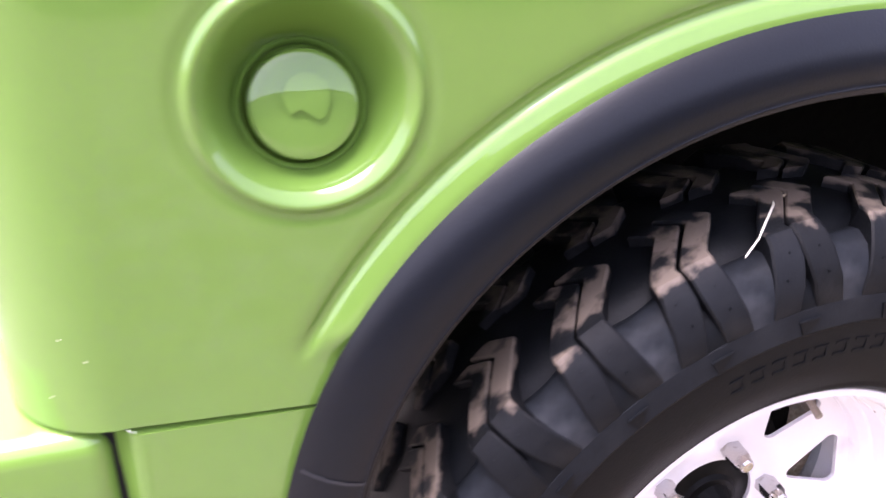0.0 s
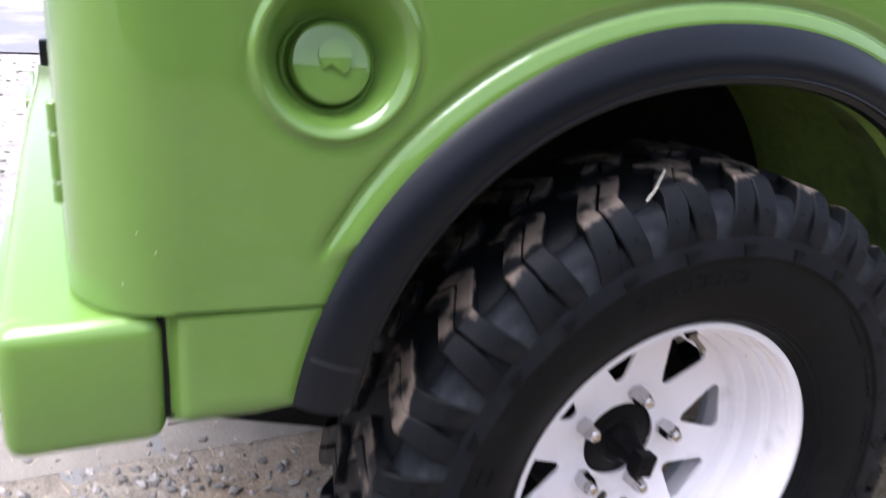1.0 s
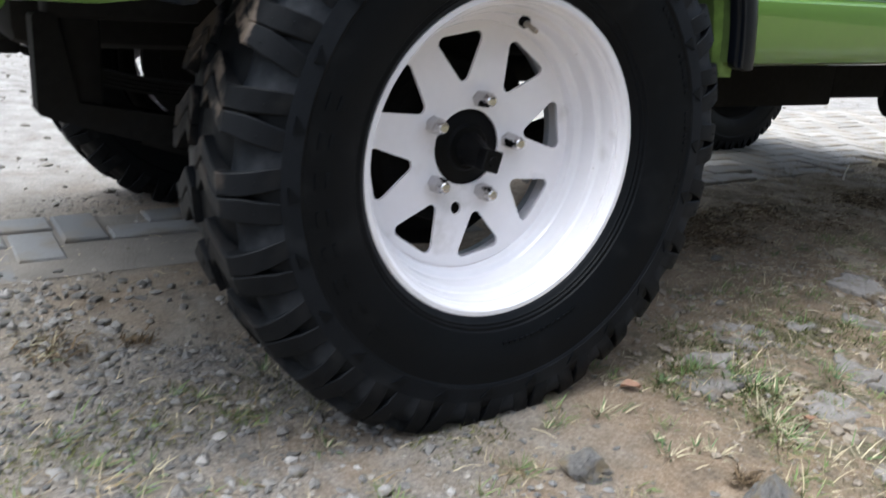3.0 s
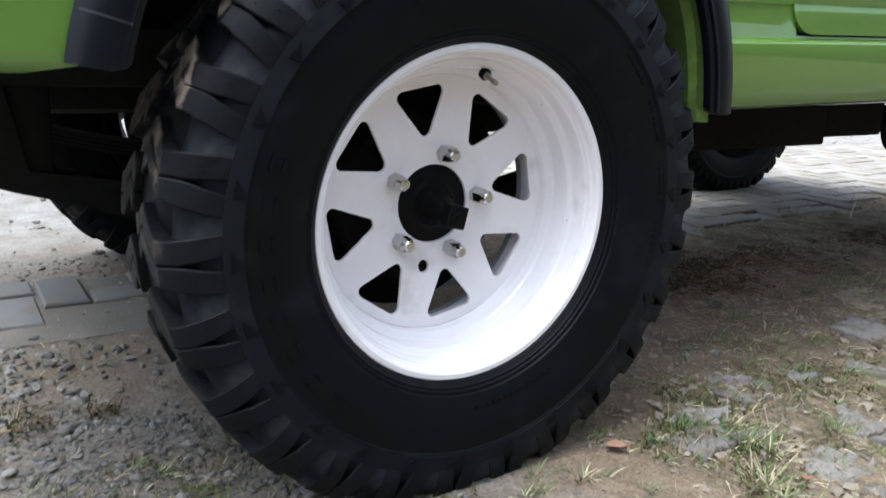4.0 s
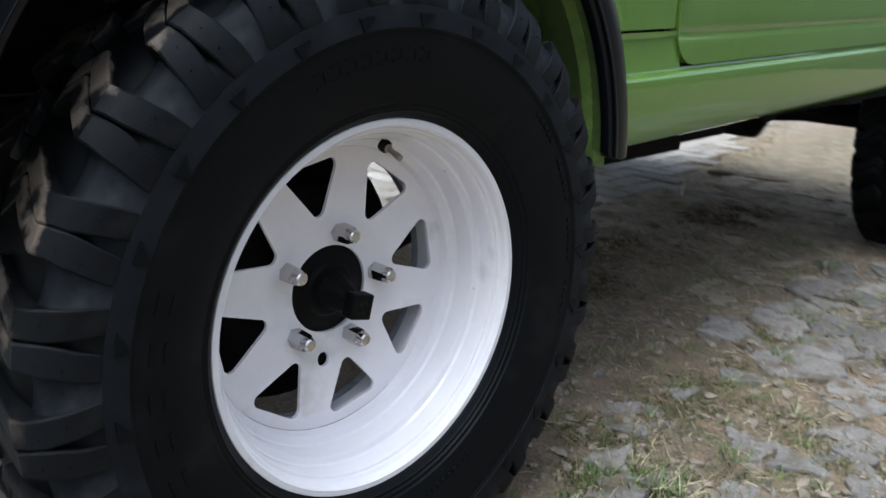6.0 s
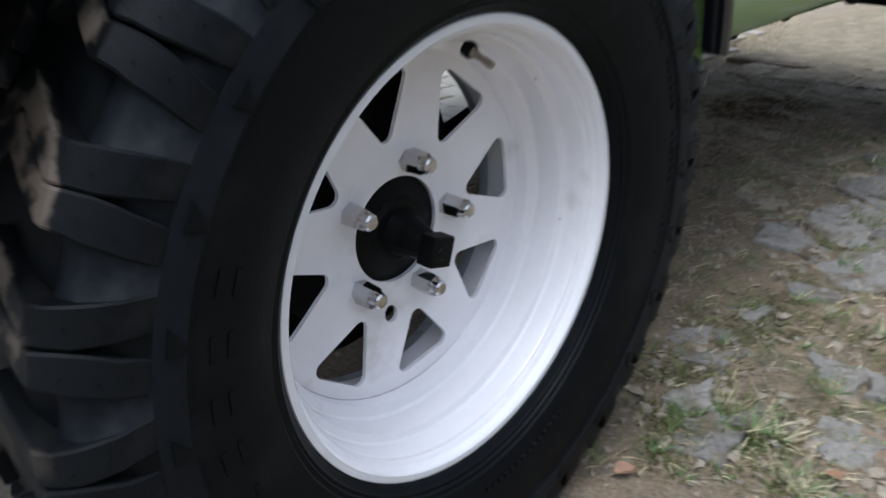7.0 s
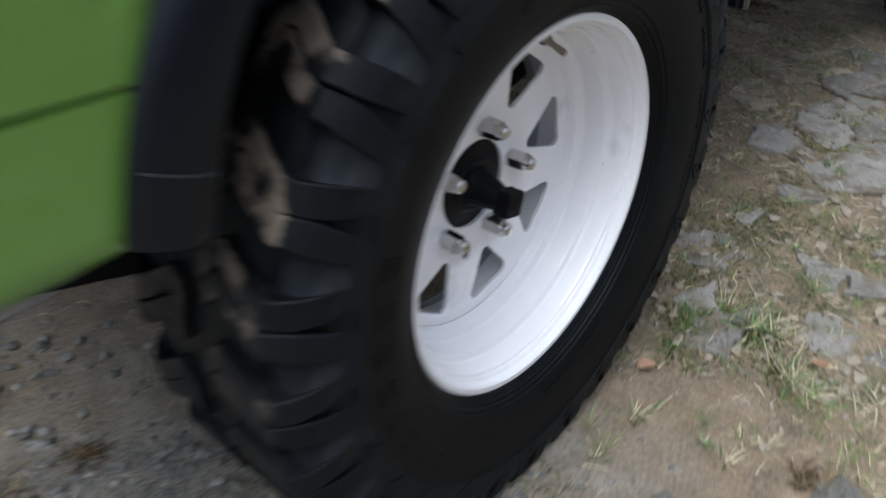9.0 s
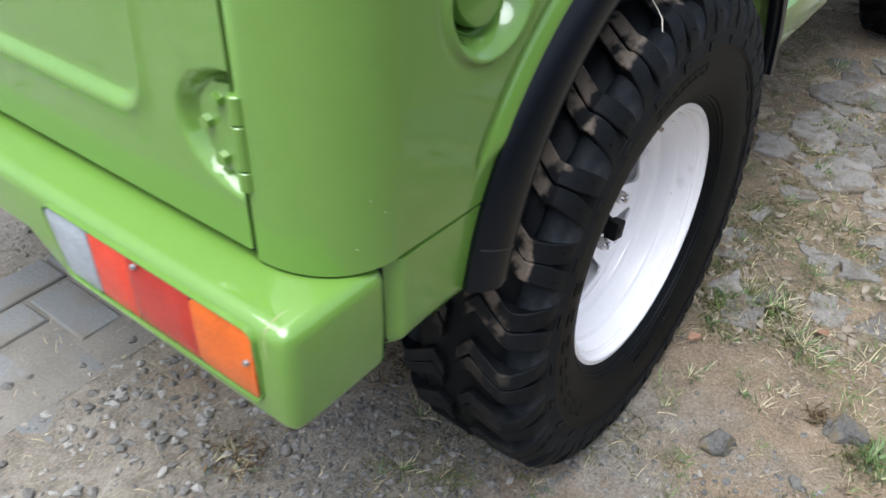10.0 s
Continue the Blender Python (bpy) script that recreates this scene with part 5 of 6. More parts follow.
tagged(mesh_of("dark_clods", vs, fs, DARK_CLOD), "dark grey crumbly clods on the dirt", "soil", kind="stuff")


BOULDER = material("pitted_stone", (0.112, 0.106, 0.101), 0.88, vary=0.6, scale=38, fine=220, spec=0.2, dirt=(0.125, 0.100, 0.066), dirt_amount=0.5, dirt_scale=34, bump=0.003, bump_scale=170)


def boulder(x, y, size, seed, mat=STONE, squash=0.55, label="rough grey stone lying on the dirt", group="stones on the ground"):
    """One larger stone with facets and chips."""
    r = np.random.default_rng(seed)
    large = size > 0.03
    v, faces = (ICO4_V.copy(), ICO4_F) if large else (ICO2_V.copy(), ICO2_F)
    for _ in range(11 if large else 7):
        n = r.normal(size=3)
        n /= np.linalg.norm(n)
        d = v @ n
        cut = r.uniform(0.55, 0.8)
        v -= np.outer(np.maximum(d - cut, 0), n)
    if large:
        for k, p in enumerate(v):
            q = Vector(p) + Vector((seed, 0, 0))
            v[k] = p * (1 + 0.16 * noise.noise(q * 1.9) + 0.07 * noise.noise(q * 5) - 0.09 * max(0, noise.noise(q * 3.3) - 0.1) + 0.035 * noise.noise(q * 13))
    else:
        v += r.normal(scale=0.035, size=v.shape)
    v *= (size, size * (0.68 if large else r.uniform(0.65, 0.95)), size * squash)
    a = -0.9 if large else r.uniform(0, 6.28)
    c, q = math.cos(a), math.sin(a)
    v = v @ np.array([[c, q, 0], [-q, c, 0], [0, 0, 1]])
    ob = mesh_of("stone", v, faces, mat)
    ob.location = (x, y, ground_height(x, y) + size * squash * (0.36 if large else 0.42))
    return tagged(ob, label, "stone", group)


for k, (x, y, s) in enumerate([(0.024, -0.260, 0.037), (0.184, -0.424, 0.040), (-0.62, 0.58, 0.012), (-0.55, 0.52, 0.014), (-0.70, 0.50, 0.011), (-0.47, 0.46, 0.012),
                               (-0.34, 0.62, 0.012), (-0.44, 0.30, 0.015), (-0.27, 0.55, 0.010), (-0.52, 0.20, 0.013), (-0.38, 0.12, 0.011), (-0.60, 0.36, 0.012), (-0.30, -0.10, 0.012),
                               (-0.22, -0.18, 0.013), (-0.42, -0.05, 0.010), (-0.15, -0.28, 0.012), (0.72, 0.10, 0.014), (0.95, 0.30, 0.018), (0.52, 0.20, 0.014)]):
    boulder(x, y, s, 71 + k, mat=BOULDER if s > 0.03 else STONE, squash=0.76 if s > 0.03 else 0.58, label="rough pitted grey stone half sunk in the dirt" if s > 0.03 else "rough grey stone lying on the dirt")

# dry clods and cracked crust on the grass side
clods = []
while len(clods) < 1300:
    x, y = rng.uniform(0.16, 1.9), rng.uniform(-0.6, 0.45)
    if rng.uniform() < smooth(0.10, 0.5, x) * smooth(0.45, 0.05, y) * (0.3 + smooth(-0.2, 0.4, noise.noise(Vector((x * 3, y * 3, 9))))):
        clods.append((x, y, 0.003 + 0.011 * rng.uniform() ** 2.2))
vs, fs = stones(clods, 0.62)
tagged(mesh_of("dry_clods", vs, fs, CLOD), "crumbled pale clods of dry soil", "soil", kind="stuff")


def blades(spots, mat, name, label, category):
    """Blades as tapered, bent strips: spots of (x, y, length, width, heading, lean, lift)."""
    vs, fs = [], []
    for x, y, length, width, heading, lean, lift in spots:
        d = np.array([math.cos(heading), math.sin(heading), 0.0])
        side = np.array([-d[1], d[0], 0.0])
        p = np.array([x, y, ground_height(x, y) + lift])
        n = len(vs)
        bend = rng.uniform(-0.5, 0.5)
        for k in range(4):
            t = k / 3
            tilt = lean * (0.85 + 0.25 * t)
            c = p + length * t * (d * math.sin(tilt) + np.array([0, 0, math.cos(tilt)])) + side * bend * length * 0.13 * t * t
            w = width * (1 - t) ** 0.7 + 0.0002
            vs += [c - side * w / 2, c + side * w / 2 + np.array([0, 0, width * 0.25])]
        fs += [[n + 2 * k, n + 2 * k + 1, n + 2 * k + 3, n + 2 * k + 2] for k in range(3)]
    return tagged(mesh_of(name, vs, fs, mat), label, category, kind="stuff")


def tufts(centres, per, spread, lo, hi):
    out = []
    for x, y, s in centres:
        for _ in range(int(per * s)):
            r, a = spread * s * abs(rng.normal()) * 0.6, rng.uniform(0, 6.28)
            out.append((x + r * math.cos(a), y + r * math.sin(a), rng.uniform(lo, hi) * (0.6 + 0.4 * s), rng.uniform(0.0009, 0.0023), a + rng.normal() * 0.9, rng.uniform(0.45, 1.5), -0.001))
    return out


main = [(0.425, -0.15, 1.5), (0.39, -0.185, 1.2), (0.46, -0.19, 1.0), (0.36, -0.13, 0.9), (0.61, -0.22, 0.9), (0.50, -0.30, 0.9), (0.76, -0.05, 1.0), (0.70, 0.02, 0.7), (0.85, -0.15, 1.0), (0.33, -0.34, 1.0), (0.24, -0.42, 0.9),
        (0.95, 0.05, 0.9), (1.05, -0.12, 0.8), (1.20, 0.12, 1.0), (0.55, -0.05, 0.6), (0.62, 0.10, 0.5), (1.4, 0.3, 1.0), (0.2, -0.22, 0.5), (-0.12, -0.36, 0.8), (-0.30, -0.22, 0.7), (-0.40, -0.36, 0.8), (-0.52, -0.18, 0.7), (-0.05, -0.22, 0.5)]
while len(main) < 190:
    x, y = rng.uniform(0.2, 2.0), rng.uniform(-0.65, 0.30)
    if rng.uniform() < 0.2 + smooth(-0.1, 0.35, noise.noise(Vector((x * 3.5, y * 3.5, 30)))):
        main.append((x, y, rng.uniform(0.2, 0.8)))
main += [(-0.54, 0.09, 1.0), (-0.38, 0.15, 0.5), (-0.52, 0.01, 0.8), (-0.32, 0.05, 0.6), (-0.44, 0.07, 0.5), (-0.58, 0.18, 0.4), (-0.12, 0.02, 0.5)]
for _ in range(46):
    main.append((rng.uniform(-0.8, 0.1), rng.uniform(-0.5, 0.14), rng.uniform(0.2, 0.6)))
THATCH = material("dead_thatch", (0.155, 0.118, 0.070), 0.8, vary=0.55, scale=6, fine=60, spec=0.15, island=True)
thatch = []
for x, y, s in main:
    for _ in range(int(15 * s)):
        r, a = 0.06 * s * abs(rng.normal()), rng.uniform(0, 6.28)
        thatch.append((x + r * math.cos(a), y + r * math.sin(a), rng.uniform(0.010, 0.04), rng.uniform(0.001, 0.0028), rng.uniform(0, 6.28), rng.uniform(1.1, 1.6), 0.002))
blades(thatch, THATCH, "thatch", "matted dead brown grass around the tufts", "grass")
blades(tufts(main, 40, 0.045, 0.010, 0.036), GRASS, "grass", "sparse low green grass on dry soil", "grass")
dry = [(x + rng.normal() * 0.03, y + rng.normal() * 0.03, s) for x, y, s in main]
for _ in range(230):
    dry.append((rng.uniform(0.85, 2.5), rng.uniform(0.50, 0.88), rng.uniform(0.3, 0.9)))
for _ in range(520):
    x = rng.uniform(2.0, 4.6)
    dry.append((x, 0.62 + 0.27 * (x - 2.0) + rng.uniform(0.0, 0.34), rng.uniform(0.4, 1.0)))
blades(tufts(dry, 17, 0.055, 0.012, 0.046), STRAW, "dry_grass", "withered yellow grass between clods", "grass")
crumbs = []
while len(crumbs) < 5200:
    x, y = rng.uniform(0.2, 2.1), rng.uniform(-0.65, 0.55)
    if rng.uniform() < 0.15 + smooth(-0.05, 0.35, noise.noise(Vector((x * 4.5, y * 4.5, 12)))):
        crumbs.append((x, y, 0.0015 + 0.005 * rng.uniform() ** 2.5))
vs, fs = stones(crumbs, 0.8)
tagged(mesh_of("soil_crumbs", vs, fs, CLOD), "brown crumbs of loose soil between plates", "soil", kind="stuff")
litter = []
for _ in range(3600):
    x, y = rng.uniform(-0.8, 2.2), rng.uniform(-0.6, 0.95)
    if rng.uniform() < 0.35 + 0.65 * smooth(0.1, 0.4, x):
        litter.append((x, y, rng.uniform(0.008, 0.04), rng.uniform(0.0008, 0.0018), rng.uniform(0, 6.28), rng.uniform(1.35, 1.6), 0.003))
for _ in range(3200):
    litter.append((rng.uniform(0.7, 2.4), rng.uniform(0.1, 0.95), rng.uniform(0.008, 0.05), rng.uniform(0.0008, 0.0018), rng.uniform(0, 6.28), rng.uniform(1.2, 1.6), 0.003))
blades(litter, STRAW, "straw_litter", "short bits of dry straw scattered on soil", "straw")

# single things: long straws, the stick, a dry leaf, the straw on the tyre
def straw_thing(name, pts, r, mat, label, category):
    bm = bmesh.new()
    tube(bm, pts, [r * (1 - 0.5 * k / (len(pts) - 1)) for k in range(len(pts))], 6)
    return tagged(part(name, bm, mat), label, category)


def on_ground(x, y, up=0.004):
    return (x, y, ground_height(x, y) + up)


straw_thing("straw", [on_ground(0.72 + 0.02 * k, -0.045 + 0.006 * k, 0.006 + 0.001 * (k % 2)) for k in range(6)], 0.0018, STRAW, "long dry straw lying on the soil", "straw")
straw_thing("straw", [on_ground(0.50 + 0.012 * k, -0.19 + 0.012 * k, 0.006 + 0.002 * k) for k in range(6)], 0.0016, STRAW, "bent dry straw beside the grass", "straw")
straw_thing("straw", [on_ground(0.42 + 0.02 * k, -0.165 - 0.001 * k, 0.008) for k in range(7)], 0.0014, STRAW, "straight dry straw through the grass", "straw")
straw_thing("stick", [(2.20, 0.765, -0.002), (2.198, 0.763, 0.035), (2.206, 0.757, 0.070)], 0.0035, STICK, "short white stick standing in dead grass", "stick")
straw_thing("straw", [(-0.047, -0.028, 0.7430), (-0.056, -0.042, 0.7435), (-0.077, -0.062, 0.7400), (-0.094, -0.078, 0.735), (-0.111, -0.088, 0.727)], 0.0013, STICK, "pale dry straw caught on the tyre tread", "straw")
straw_thing("straw", [(-0.047, -0.030, 0.7440), (-0.030, -0.030, 0.7452), (-0.012, -0.030, 0.7445)], 0.0012, STRAW, "short brown straw caught on the tyre tread", "straw")

bm = bmesh.new()
ln_pts = [(0.012 * math.sin(math.pi * t), 0.032 * (t - 0.5), t) for t in np.linspace(0, 1, 9)]
rows = [[bm.verts.new((s * w, y, 0.006 * (w / 0.012) ** 0 * abs(s) + 0.004 * math.sin(3 * t))) for s in (-1, -0.5, 0, 0.5, 1)] for w, y, t in ln_pts]
for a, b in zip(rows, rows[1:]):
    for k in range(4):
        bm.faces.new((a[k], a[k + 1], b[k + 1], b[k]))
bmesh.ops.remove_doubles(bm, verts=bm.verts, dist=0.0002)
leaf = part("leaf", bm, LEAF)
leaf.matrix_world = Matrix.Translation(on_ground(0.242, -0.12, 0.004)) @ Matrix.Rotation(1.1, 4, "Z")
tagged(leaf, "small curled reddish brown dry leaf on dirt", "leaf")
other_leaf = copy_thing(leaf, Matrix.Translation(on_ground(0.409, -0.313, 0.008)) @ Matrix.Rotation(2.4, 4, "Z") @ Matrix.Rotation(0.3, 4, "X"))
tagged(other_leaf, "dry brown leaf caught beside a grass tuft", "leaf")

# small chips in the paint
for w, z in ((-0.587, 0.714), (-0.572, 0.698), (-0.602, 0.668)):
    x, y, z = side_place(w, z, -0.0004)
    bm = bmesh.new()
    bmesh.ops.create_icosphere(bm, subdivisions=1, radius=0.0006)
    ob = part("paint_chip", bm, STICK, car, "tiny pale chip in the paint")
    ob.location = (x, y, z)
    ob.scale = (1, 0.5, 1.3)

# ---------------------------------------------------------------- cracked crust: plates of dried, trodden soil
def crust_zone(x, y):
    """Where the soil has cracked into plates: outside the car's shade, and towards the front wheel."""
    side = smooth(0.33, 0.46, x) * smooth(0.02 + 0.14 * smooth(0.5, 1.4, x), -0.13 + 0.14 * smooth(0.5, 1.4, x), y + 0.07 * noise.noise(Vector((x * 4, y * 4, 1))))
    ahead = smooth(1.35, 1.6, x) * smooth(0.78, 0.6, y)
    return max(side, ahead)


def cut_cell(centre, others):
    """The polygon of points nearer to centre than to any of the others."""
    poly = [Vector((centre.x + dx, centre.y + dy)) for dx, dy in ((-0.3, -0.3), (0.3, -0.3), (0.3, 0.3), (-0.3, 0.3))]
    for o in others:
        n, mid = o - centre, (o + centre) / 2
        nxt = []
        for p, q in zip(poly, poly[1:] + poly[:1]):
            a, b = (p - mid).dot(n), (q - mid).dot(n)
            if a <= 0:
                nxt.append(p)
            if (a < 0) != (b < 0):
                nxt.append(p + (q - p) * (a / (a - b)))
        poly = nxt
    return poly


def crust_plate(poly, seed):
    """One plate: ragged outline, flat but pitted and chipped top, broken sides down into the soil."""
    r = random.Random(seed)
    c = sum(poly, Vector((0, 0))) / len(poly)
    line = []
    for p, q in zip(poly, poly[1:] + poly[:1]):
        m = max(1, int((q - p).length / 0.009))
        line += [p + (q - p) * (k / m) for k in range(m)]
    gap = r.uniform(0.001, 0.007)
    lift, tx, ty = r.uniform(-0.003, 0.005), r.uniform(-0.05, 0.05), r.uniform(-0.05, 0.05)
    vs, fs = [], []
    rings = ((1.0, -0.02), (1.0, -0.0035), (0.965, -0.0004), (0.86, 0.0004), (0.70, 0.0008), (0.52, 0.001), (0.30, 0.0012))
    for grow, drop in rings:
        for p in line:
            d = p - c
            wob = 0.014 * noise.noise(Vector((p.x * 26, p.y * 26, 2.5))) + 0.007 * noise.noise(Vector((p.x * 85, p.y * 85, 3)))
            e = d * grow * max(0.3, (d.length - gap + wob) / d.length)
            x, y = c.x + e.x, c.y + e.y
            pit = abs(noise.noise(Vector((x * 42, y * 42, 8)))) - 0.25
            rough = 0.0065 * pit + 0.0045 * noise.noise(Vector((x * 19, y * 19, 4))) + 0.0035 * noise.noise(Vector((x * 120, y * 120, 5)))
            vs.append((x, y, base_height(x, y) + lift + drop + tx * e.x + ty * e.y + (rough if drop > -0.01 else 0)))
    n, m = len(line), len(rings)
    vs.append((c.x, c.y, base_height(c.x, c.y) + lift + 0.001))
    for k in range(m - 1):
        fs += [(k * n + i, k * n + (i + 1) % n, (k + 1) * n + (i + 1) % n, (k + 1) * n + i) for i in range(n)]
    fs += [((m - 1) * n + i, (m - 1) * n + (i + 1) % n, m * n) for i in range(n)]
    me = bpy.data.meshes.new("crust_plate")
    me.from_pydata(vs, [], fs)
    me.materials.append(TAN_CRUST if c.y > 0.08 else CRUST)
    return me


crng = random.Random(21)
plate_count = 2
for k, outline in enumerate((((0.445, -0.285), (0.490, -0.238), (0.560, -0.255), (0.580, -0.315), (0.540, -0.348), (0.465, -0.340)), ((0.462, -0.352), (0.550, -0.360), (0.600, -0.395), (0.560, -0.450), (0.478, -0.425)))):
    shared("crust_plate", crust_plate([Vector(p) for p in outline], 900 + k), ground)
for x0, x1, cell, share in ((0.34, 1.0, 0.066, 0.62), (1.0, 3.0, 0.125, 0.95)):
    seeds = []
    for i in range(int((x1 - x0) / cell) + 3):
        for j in range(int(1.5 / cell)):
            if crng.random() > 0.2:
                seeds.append(Vector((x0 - cell + cell * (i + 0.5 * (j % 2)) + crng.uniform(-0.48, 0.48) * cell, -0.72 + 0.94 * cell * j + crng.uniform(-0.46, 0.46) * cell)))
    for k, c in enumerate(seeds):
        clear = smooth(-0.25, 0.15, noise.noise(Vector((c.x * 4.2, c.y * 4.2, 17)))) if x0 < 0.9 else 1.0
        if math.hypot(c.x - 0.515, (c.y + 0.34) * 0.8) < 0.105:      # the two wide plates lie here
            continue
        if x0 < c.x < x1 and crng.random() < crust_zone(c.x, c.y) * share * (0.35 + 0.65 * clear) and plate_count < 300:
            near_seeds = [o for o in seeds if 0 < (o - c).length < 3.6 * cell]
            shared("crust_plate", crust_plate(cut_cell(c, near_seeds), k), ground)
            plate_count += 1

# mat of dead leaves and roots under the car, its brown deepened for shade
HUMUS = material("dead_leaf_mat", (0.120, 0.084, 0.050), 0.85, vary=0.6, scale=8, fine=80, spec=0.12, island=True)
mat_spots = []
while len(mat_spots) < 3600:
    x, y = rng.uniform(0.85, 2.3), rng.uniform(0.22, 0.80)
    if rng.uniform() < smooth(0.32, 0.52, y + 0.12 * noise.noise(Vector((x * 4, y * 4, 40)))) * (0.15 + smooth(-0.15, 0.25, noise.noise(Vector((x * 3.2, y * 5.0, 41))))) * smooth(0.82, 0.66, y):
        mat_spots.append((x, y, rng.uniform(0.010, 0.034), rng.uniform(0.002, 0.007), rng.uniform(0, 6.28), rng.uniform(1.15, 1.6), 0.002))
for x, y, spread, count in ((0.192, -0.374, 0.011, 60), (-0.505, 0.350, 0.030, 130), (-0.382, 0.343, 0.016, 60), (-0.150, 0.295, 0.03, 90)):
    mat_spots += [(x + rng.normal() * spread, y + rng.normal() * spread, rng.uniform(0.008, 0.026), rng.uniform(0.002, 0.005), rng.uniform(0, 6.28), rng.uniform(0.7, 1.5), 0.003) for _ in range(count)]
blades(mat_spots, HUMUS, "leaf_litter", "dark matted dead leaves and roots, partly painted shade", "litter")

# low moss and seedlings in the gaps between the plates
MOSS = material("olive_moss", (0.088, 0.088, 0.034), 0.8, vary=0.6, scale=10, fine=90, spec=0.15, island=True)
moss_spots = []
for x, y, spread, count in ((0.394, -0.125, 0.030, 420), (0.430, -0.180, 0.028, 260), (0.300, -0.130, 0.020, 120), (0.370, -0.280, 0.022, 120), (0.155, -0.475, 0.034, 300)):
    moss_spots += [(x + rng.normal() * spread, y + rng.normal() * spread, rng.uniform(0.005, 0.016), rng.uniform(0.0014, 0.0036), rng.uniform(0, 6.28), rng.uniform(0.4, 1.5), 0.001) for _ in range(count)]
while len(moss_spots) < 9000:
    x, y = rng.uniform(0.28, 1.7), rng.uniform(-0.62, 0.10)
    if rng.uniform() < smooth(0.02, 0.22, noise.noise(Vector((x * 7.0, y * 7.0, 50)))) * smooth(0.28, 0.42, x) * smooth(0.10, -0.04, y):
        moss_spots.append((x, y, rng.uniform(0.004, 0.013), rng.uniform(0.0012, 0.0032), rng.uniform(0, 6.28), rng.uniform(0.5, 1.5), 0.001))
while len(moss_spots) < 12500:
    x, y = rng.uniform(-0.85, 0.0), rng.uniform(-0.50, 0.26)
    if rng.uniform() < smooth(0.0, 0.25, noise.noise(Vector((x * 5.5, y * 5.5, 55)))) * smooth(0.28, 0.05, y):
        moss_spots.append((x, y, rng.uniform(0.004, 0.014), rng.uniform(0.001, 0.0028), rng.uniform(0, 6.28), rng.uniform(0.5, 1.5), 0.001))
blades(moss_spots, MOSS, "moss", "low olive moss between stones and plates of soil", "moss")

# clear tufts: star-shaped, green at heart with long bleached blades
PALE_BLADE = material("bleached_blade", (0.50, 0.44, 0.29), 0.65, vary=0.35, scale=6, fine=60, spec=0.3, island=True)
FRESH = material("fresh_blade", (0.098, 0.150, 0.052), 0.55, vary=0.45, scale=6, fine=60, spec=0.35, island=True)
fresh_spots, pale_spots = [], []
for x, y, size, green, pale in ((0.438, -0.198, 1.2, 60, 12), (0.450, -0.228, 1.2, 6, 46), (0.394, -0.120, 0.9, 70, 3), (0.415, -0.145, 0.8, 40, 5), (0.361, -0.292, 1.45, 16, 40), (0.385, -0.270, 0.9, 24, 12), (0.350, -0.325, 0.9, 14, 12),
                                (0.496, -0.399, 1.3, 3, 16), (0.396, -0.405, 1.3, 3, 14), (0.149, -0.154, 0.95, 12, 16), (0.052, -0.152, 0.5, 10, 4), (0.162, -0.250, 0.55, 12, 4), (0.149, -0.288, 0.7, 8, 9), (0.200, -0.285, 0.7, 6, 12),
                                (0.211, -0.312, 0.8, 3, 16), (0.147, -0.472, 1.2, 70, 8), (0.175, -0.490, 1.2, 60, 6), (0.120, -0.500, 1.1, 40, 6), (0.305, -0.125, 0.6, 26, 4), (0.285, -0.175, 0.5, 10, 5), (0.330, -0.205, 0.5, 10, 3),
                                (0.87, -0.085, 0.9, 26, 12), (1.52, -0.09, 1.2, 40, 10), (0.84, -0.235, 0.9, 20, 16), (0.60, -0.24, 0.9, 20, 16), (1.75, 0.07, 1.2, 40, 10), (0.62, -0.07, 0.7, 14, 10),
                                (0.72, -0.16, 0.6, 16, 8), (1.08, -0.10, 0.8, 24, 8), (0.62, -0.37, 0.9, 18, 14), (1.28, 0.02, 0.8, 20, 10), (-0.500, 0.357, 0.9, 3, 26), (-0.540, 0.371, 0.8, 2, 22), (-0.525, 0.330, 0.8, 3, 22),
                                (-0.237, 0.178, 0.9, 16, 14), (-0.347, 0.124, 0.8, 12, 16), (-0.150, 0.295, 0.9, 3, 18), (-0.24, -0.06, 0.6, 8, 10), (-0.45, -0.02, 0.7, 10, 12)):
    for spots, count, width in ((fresh_spots, green, 0.0030), (pale_spots, pale, 0.0022)):
        for _ in range(count):
            a, r = rng.uniform(0, 6.28), 0.016 * size * abs(rng.normal())
            spots.append((x + r * math.cos(a), y + r * math.sin(a), rng.uniform(0.012, 0.040) * size, width * rng.uniform(0.6, 1.2), a + rng.normal() * 0.4, rng.uniform(0.5, 1.45), 0.001))
blades(fresh_spots, FRESH, "grass_tufts", "small green grass tufts in dry soil", "grass")
blades(pale_spots, PALE_BLADE, "bleached_grass", "long bleached blades around the grass tufts", "grass")

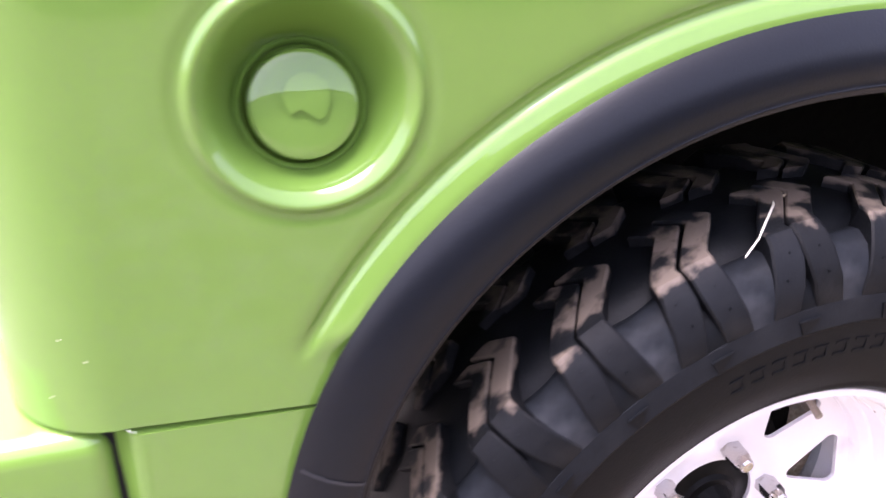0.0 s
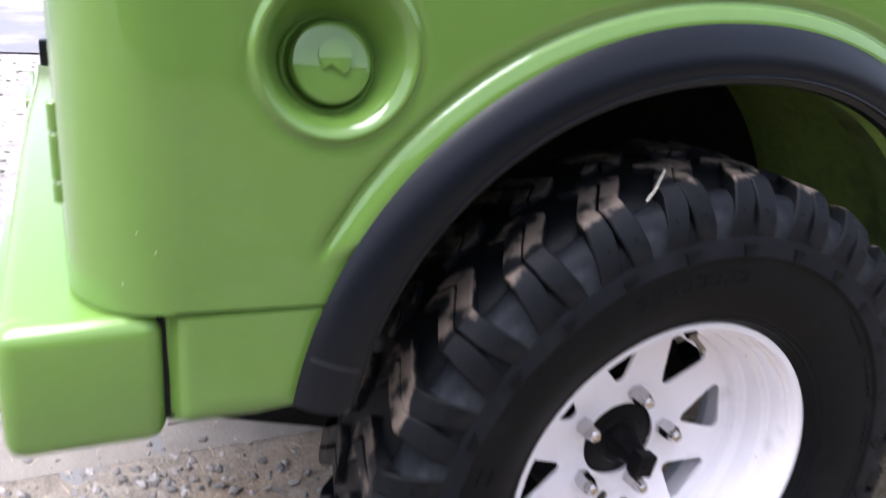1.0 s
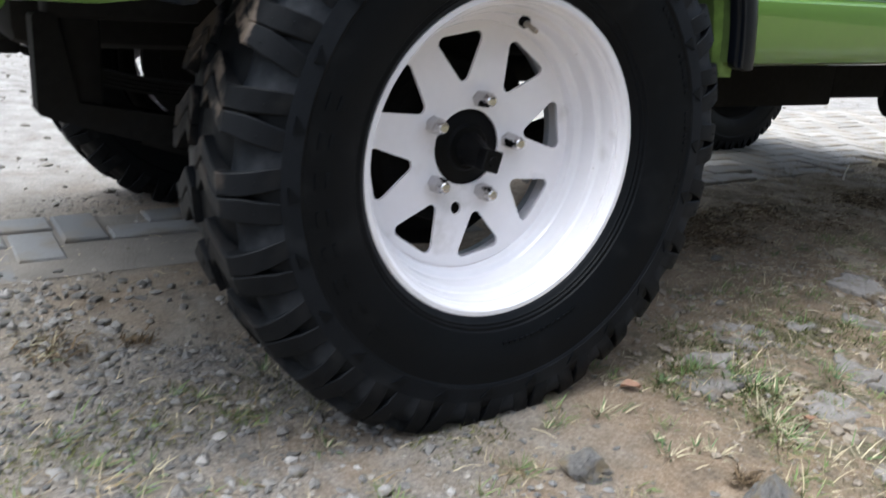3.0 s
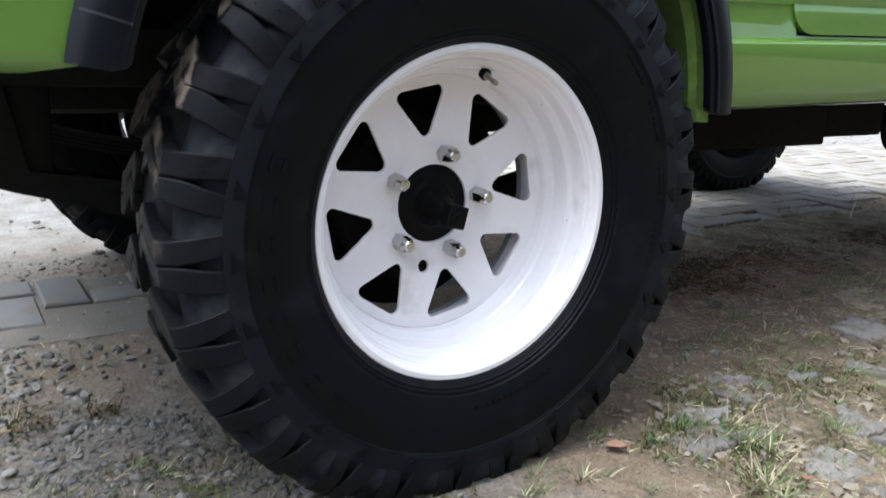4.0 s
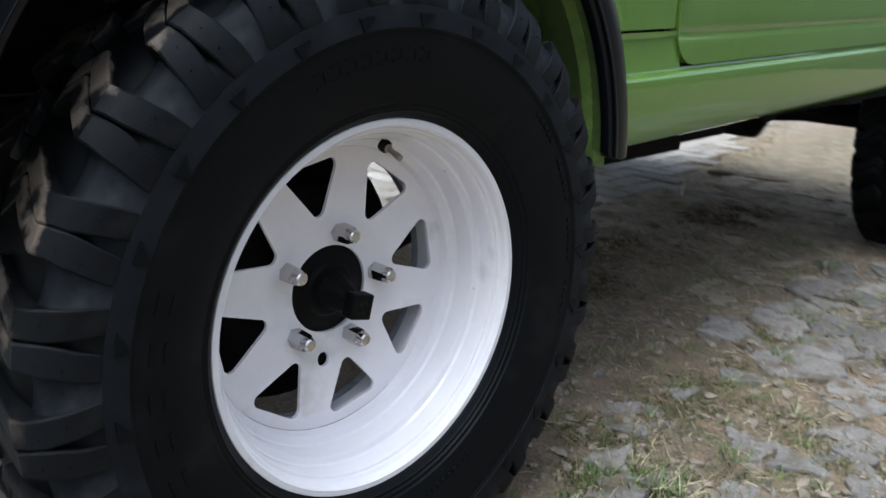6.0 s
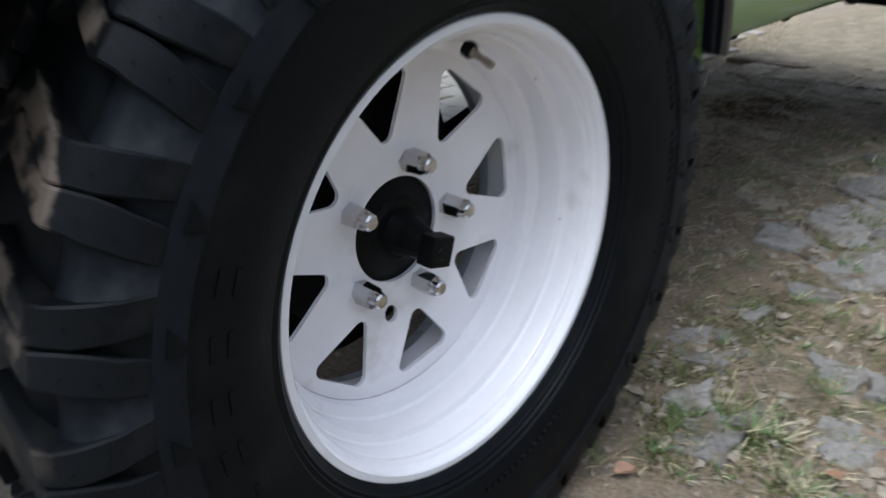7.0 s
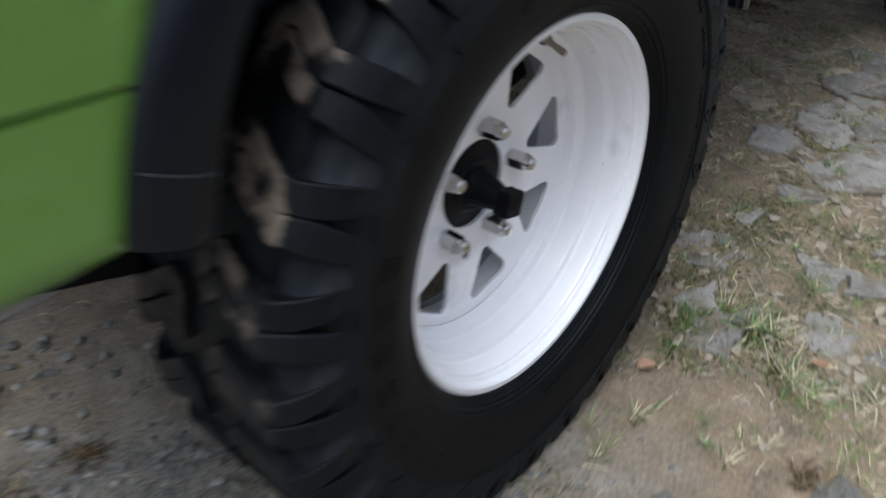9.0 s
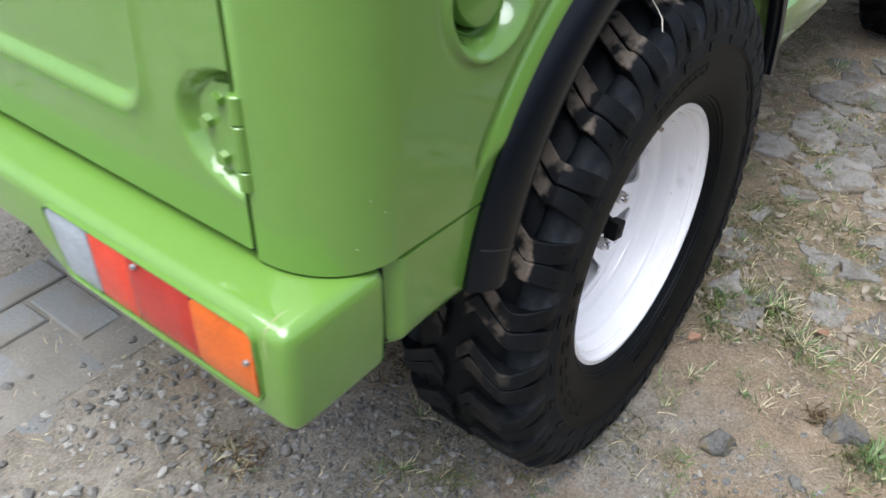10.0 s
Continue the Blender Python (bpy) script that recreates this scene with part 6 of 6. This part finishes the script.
# ---------------------------------------------------------------- paving blocks, last
def paving_mesh(seed, mat):
    r = random.Random(seed)
    bm = bmesh.new()
    box(bm, -0.0952, 0.0952, -0.0452, 0.0452, -0.06, 0.0, 0.0)
    top = [e for e in bm.edges if all(v.co.z > -0.001 for v in e.verts)]
    bmesh.ops.bevel(bm, geom=top, offset=0.004, segments=1, affect="EDGES")
    for v in bm.verts:
        if v.co.z > -0.03:
            v.co += Vector((r.uniform(-0.0015, 0.0015), r.uniform(-0.0015, 0.0015), r.uniform(-0.001, 0.0008)))
    me = bpy.data.meshes.new("paving_block")
    bm.to_mesh(me)
    bm.free()
    me.materials.append(mat)
    return me


PAVERS = [paving_mesh(k, CONCRETE) for k in range(6)]
DUSTY_PAVERS = [paving_mesh(k, DUSTY) for k in range(6)]
prng = random.Random(3)


def herringbone(x0, x1, y0, y1):
    """Centres and turns of 0.2 x 0.1 m blocks in a right-angled herringbone."""
    out = []
    n = 140
    for i in range(-n, n):
        for j in range(-n, n):
            bx, by = 0.1 * (i + 2 * j) , 0.1 * (i - 2 * j)
            for cx, cy, turn in ((bx + 0.1, by + 0.05, 0), (bx + 0.05 + 0.2, by + 0.0, 90)):
                if x0 < cx < x1 and y0 < cy < y1:
                    out.append((cx, cy, turn))
    return out


def pavement(x0, x1, y0, y1, label, low, bury, kinds, bed_z):
    bed = sheet("pavement", x0 - 0.05, x1 + 0.05, y0, y1, bed_z, SAND, label, "pavement", 0.1)
    done = set()
    for cx, cy, turn in herringbone(x0, x1, y0, y1):
        key = (round(cx, 2), round(cy, 2))
        if key in done:
            continue
        done.add(key)
        if cx > 2.0 and cy < y0 + 0.27 * (cx - 2.0):
            continue
        sink = low * smooth(y0 + bury, y0 + 0.5 * bury, cy)
        m = pose(cx, cy, 0.004 - sink + prng.uniform(-0.0025, 0.0025), prng.uniform(-0.7, 0.7), prng.uniform(-0.7, 0.7), turn + prng.uniform(-0.8, 0.8))
        shared("paving_block", prng.choice(kinds), bed, m)


pavement(-1.9, 0.5, 0.70, 1.09, "weathered grey concrete paving blocks, half buried", 0.0125, 0.27, PAVERS, -0.0055)
pavement(1.1, 5.2, 0.80, 2.25, "dusty grey herringbone concrete paving blocks", 0.008, 0.16, DUSTY_PAVERS, -0.0125)
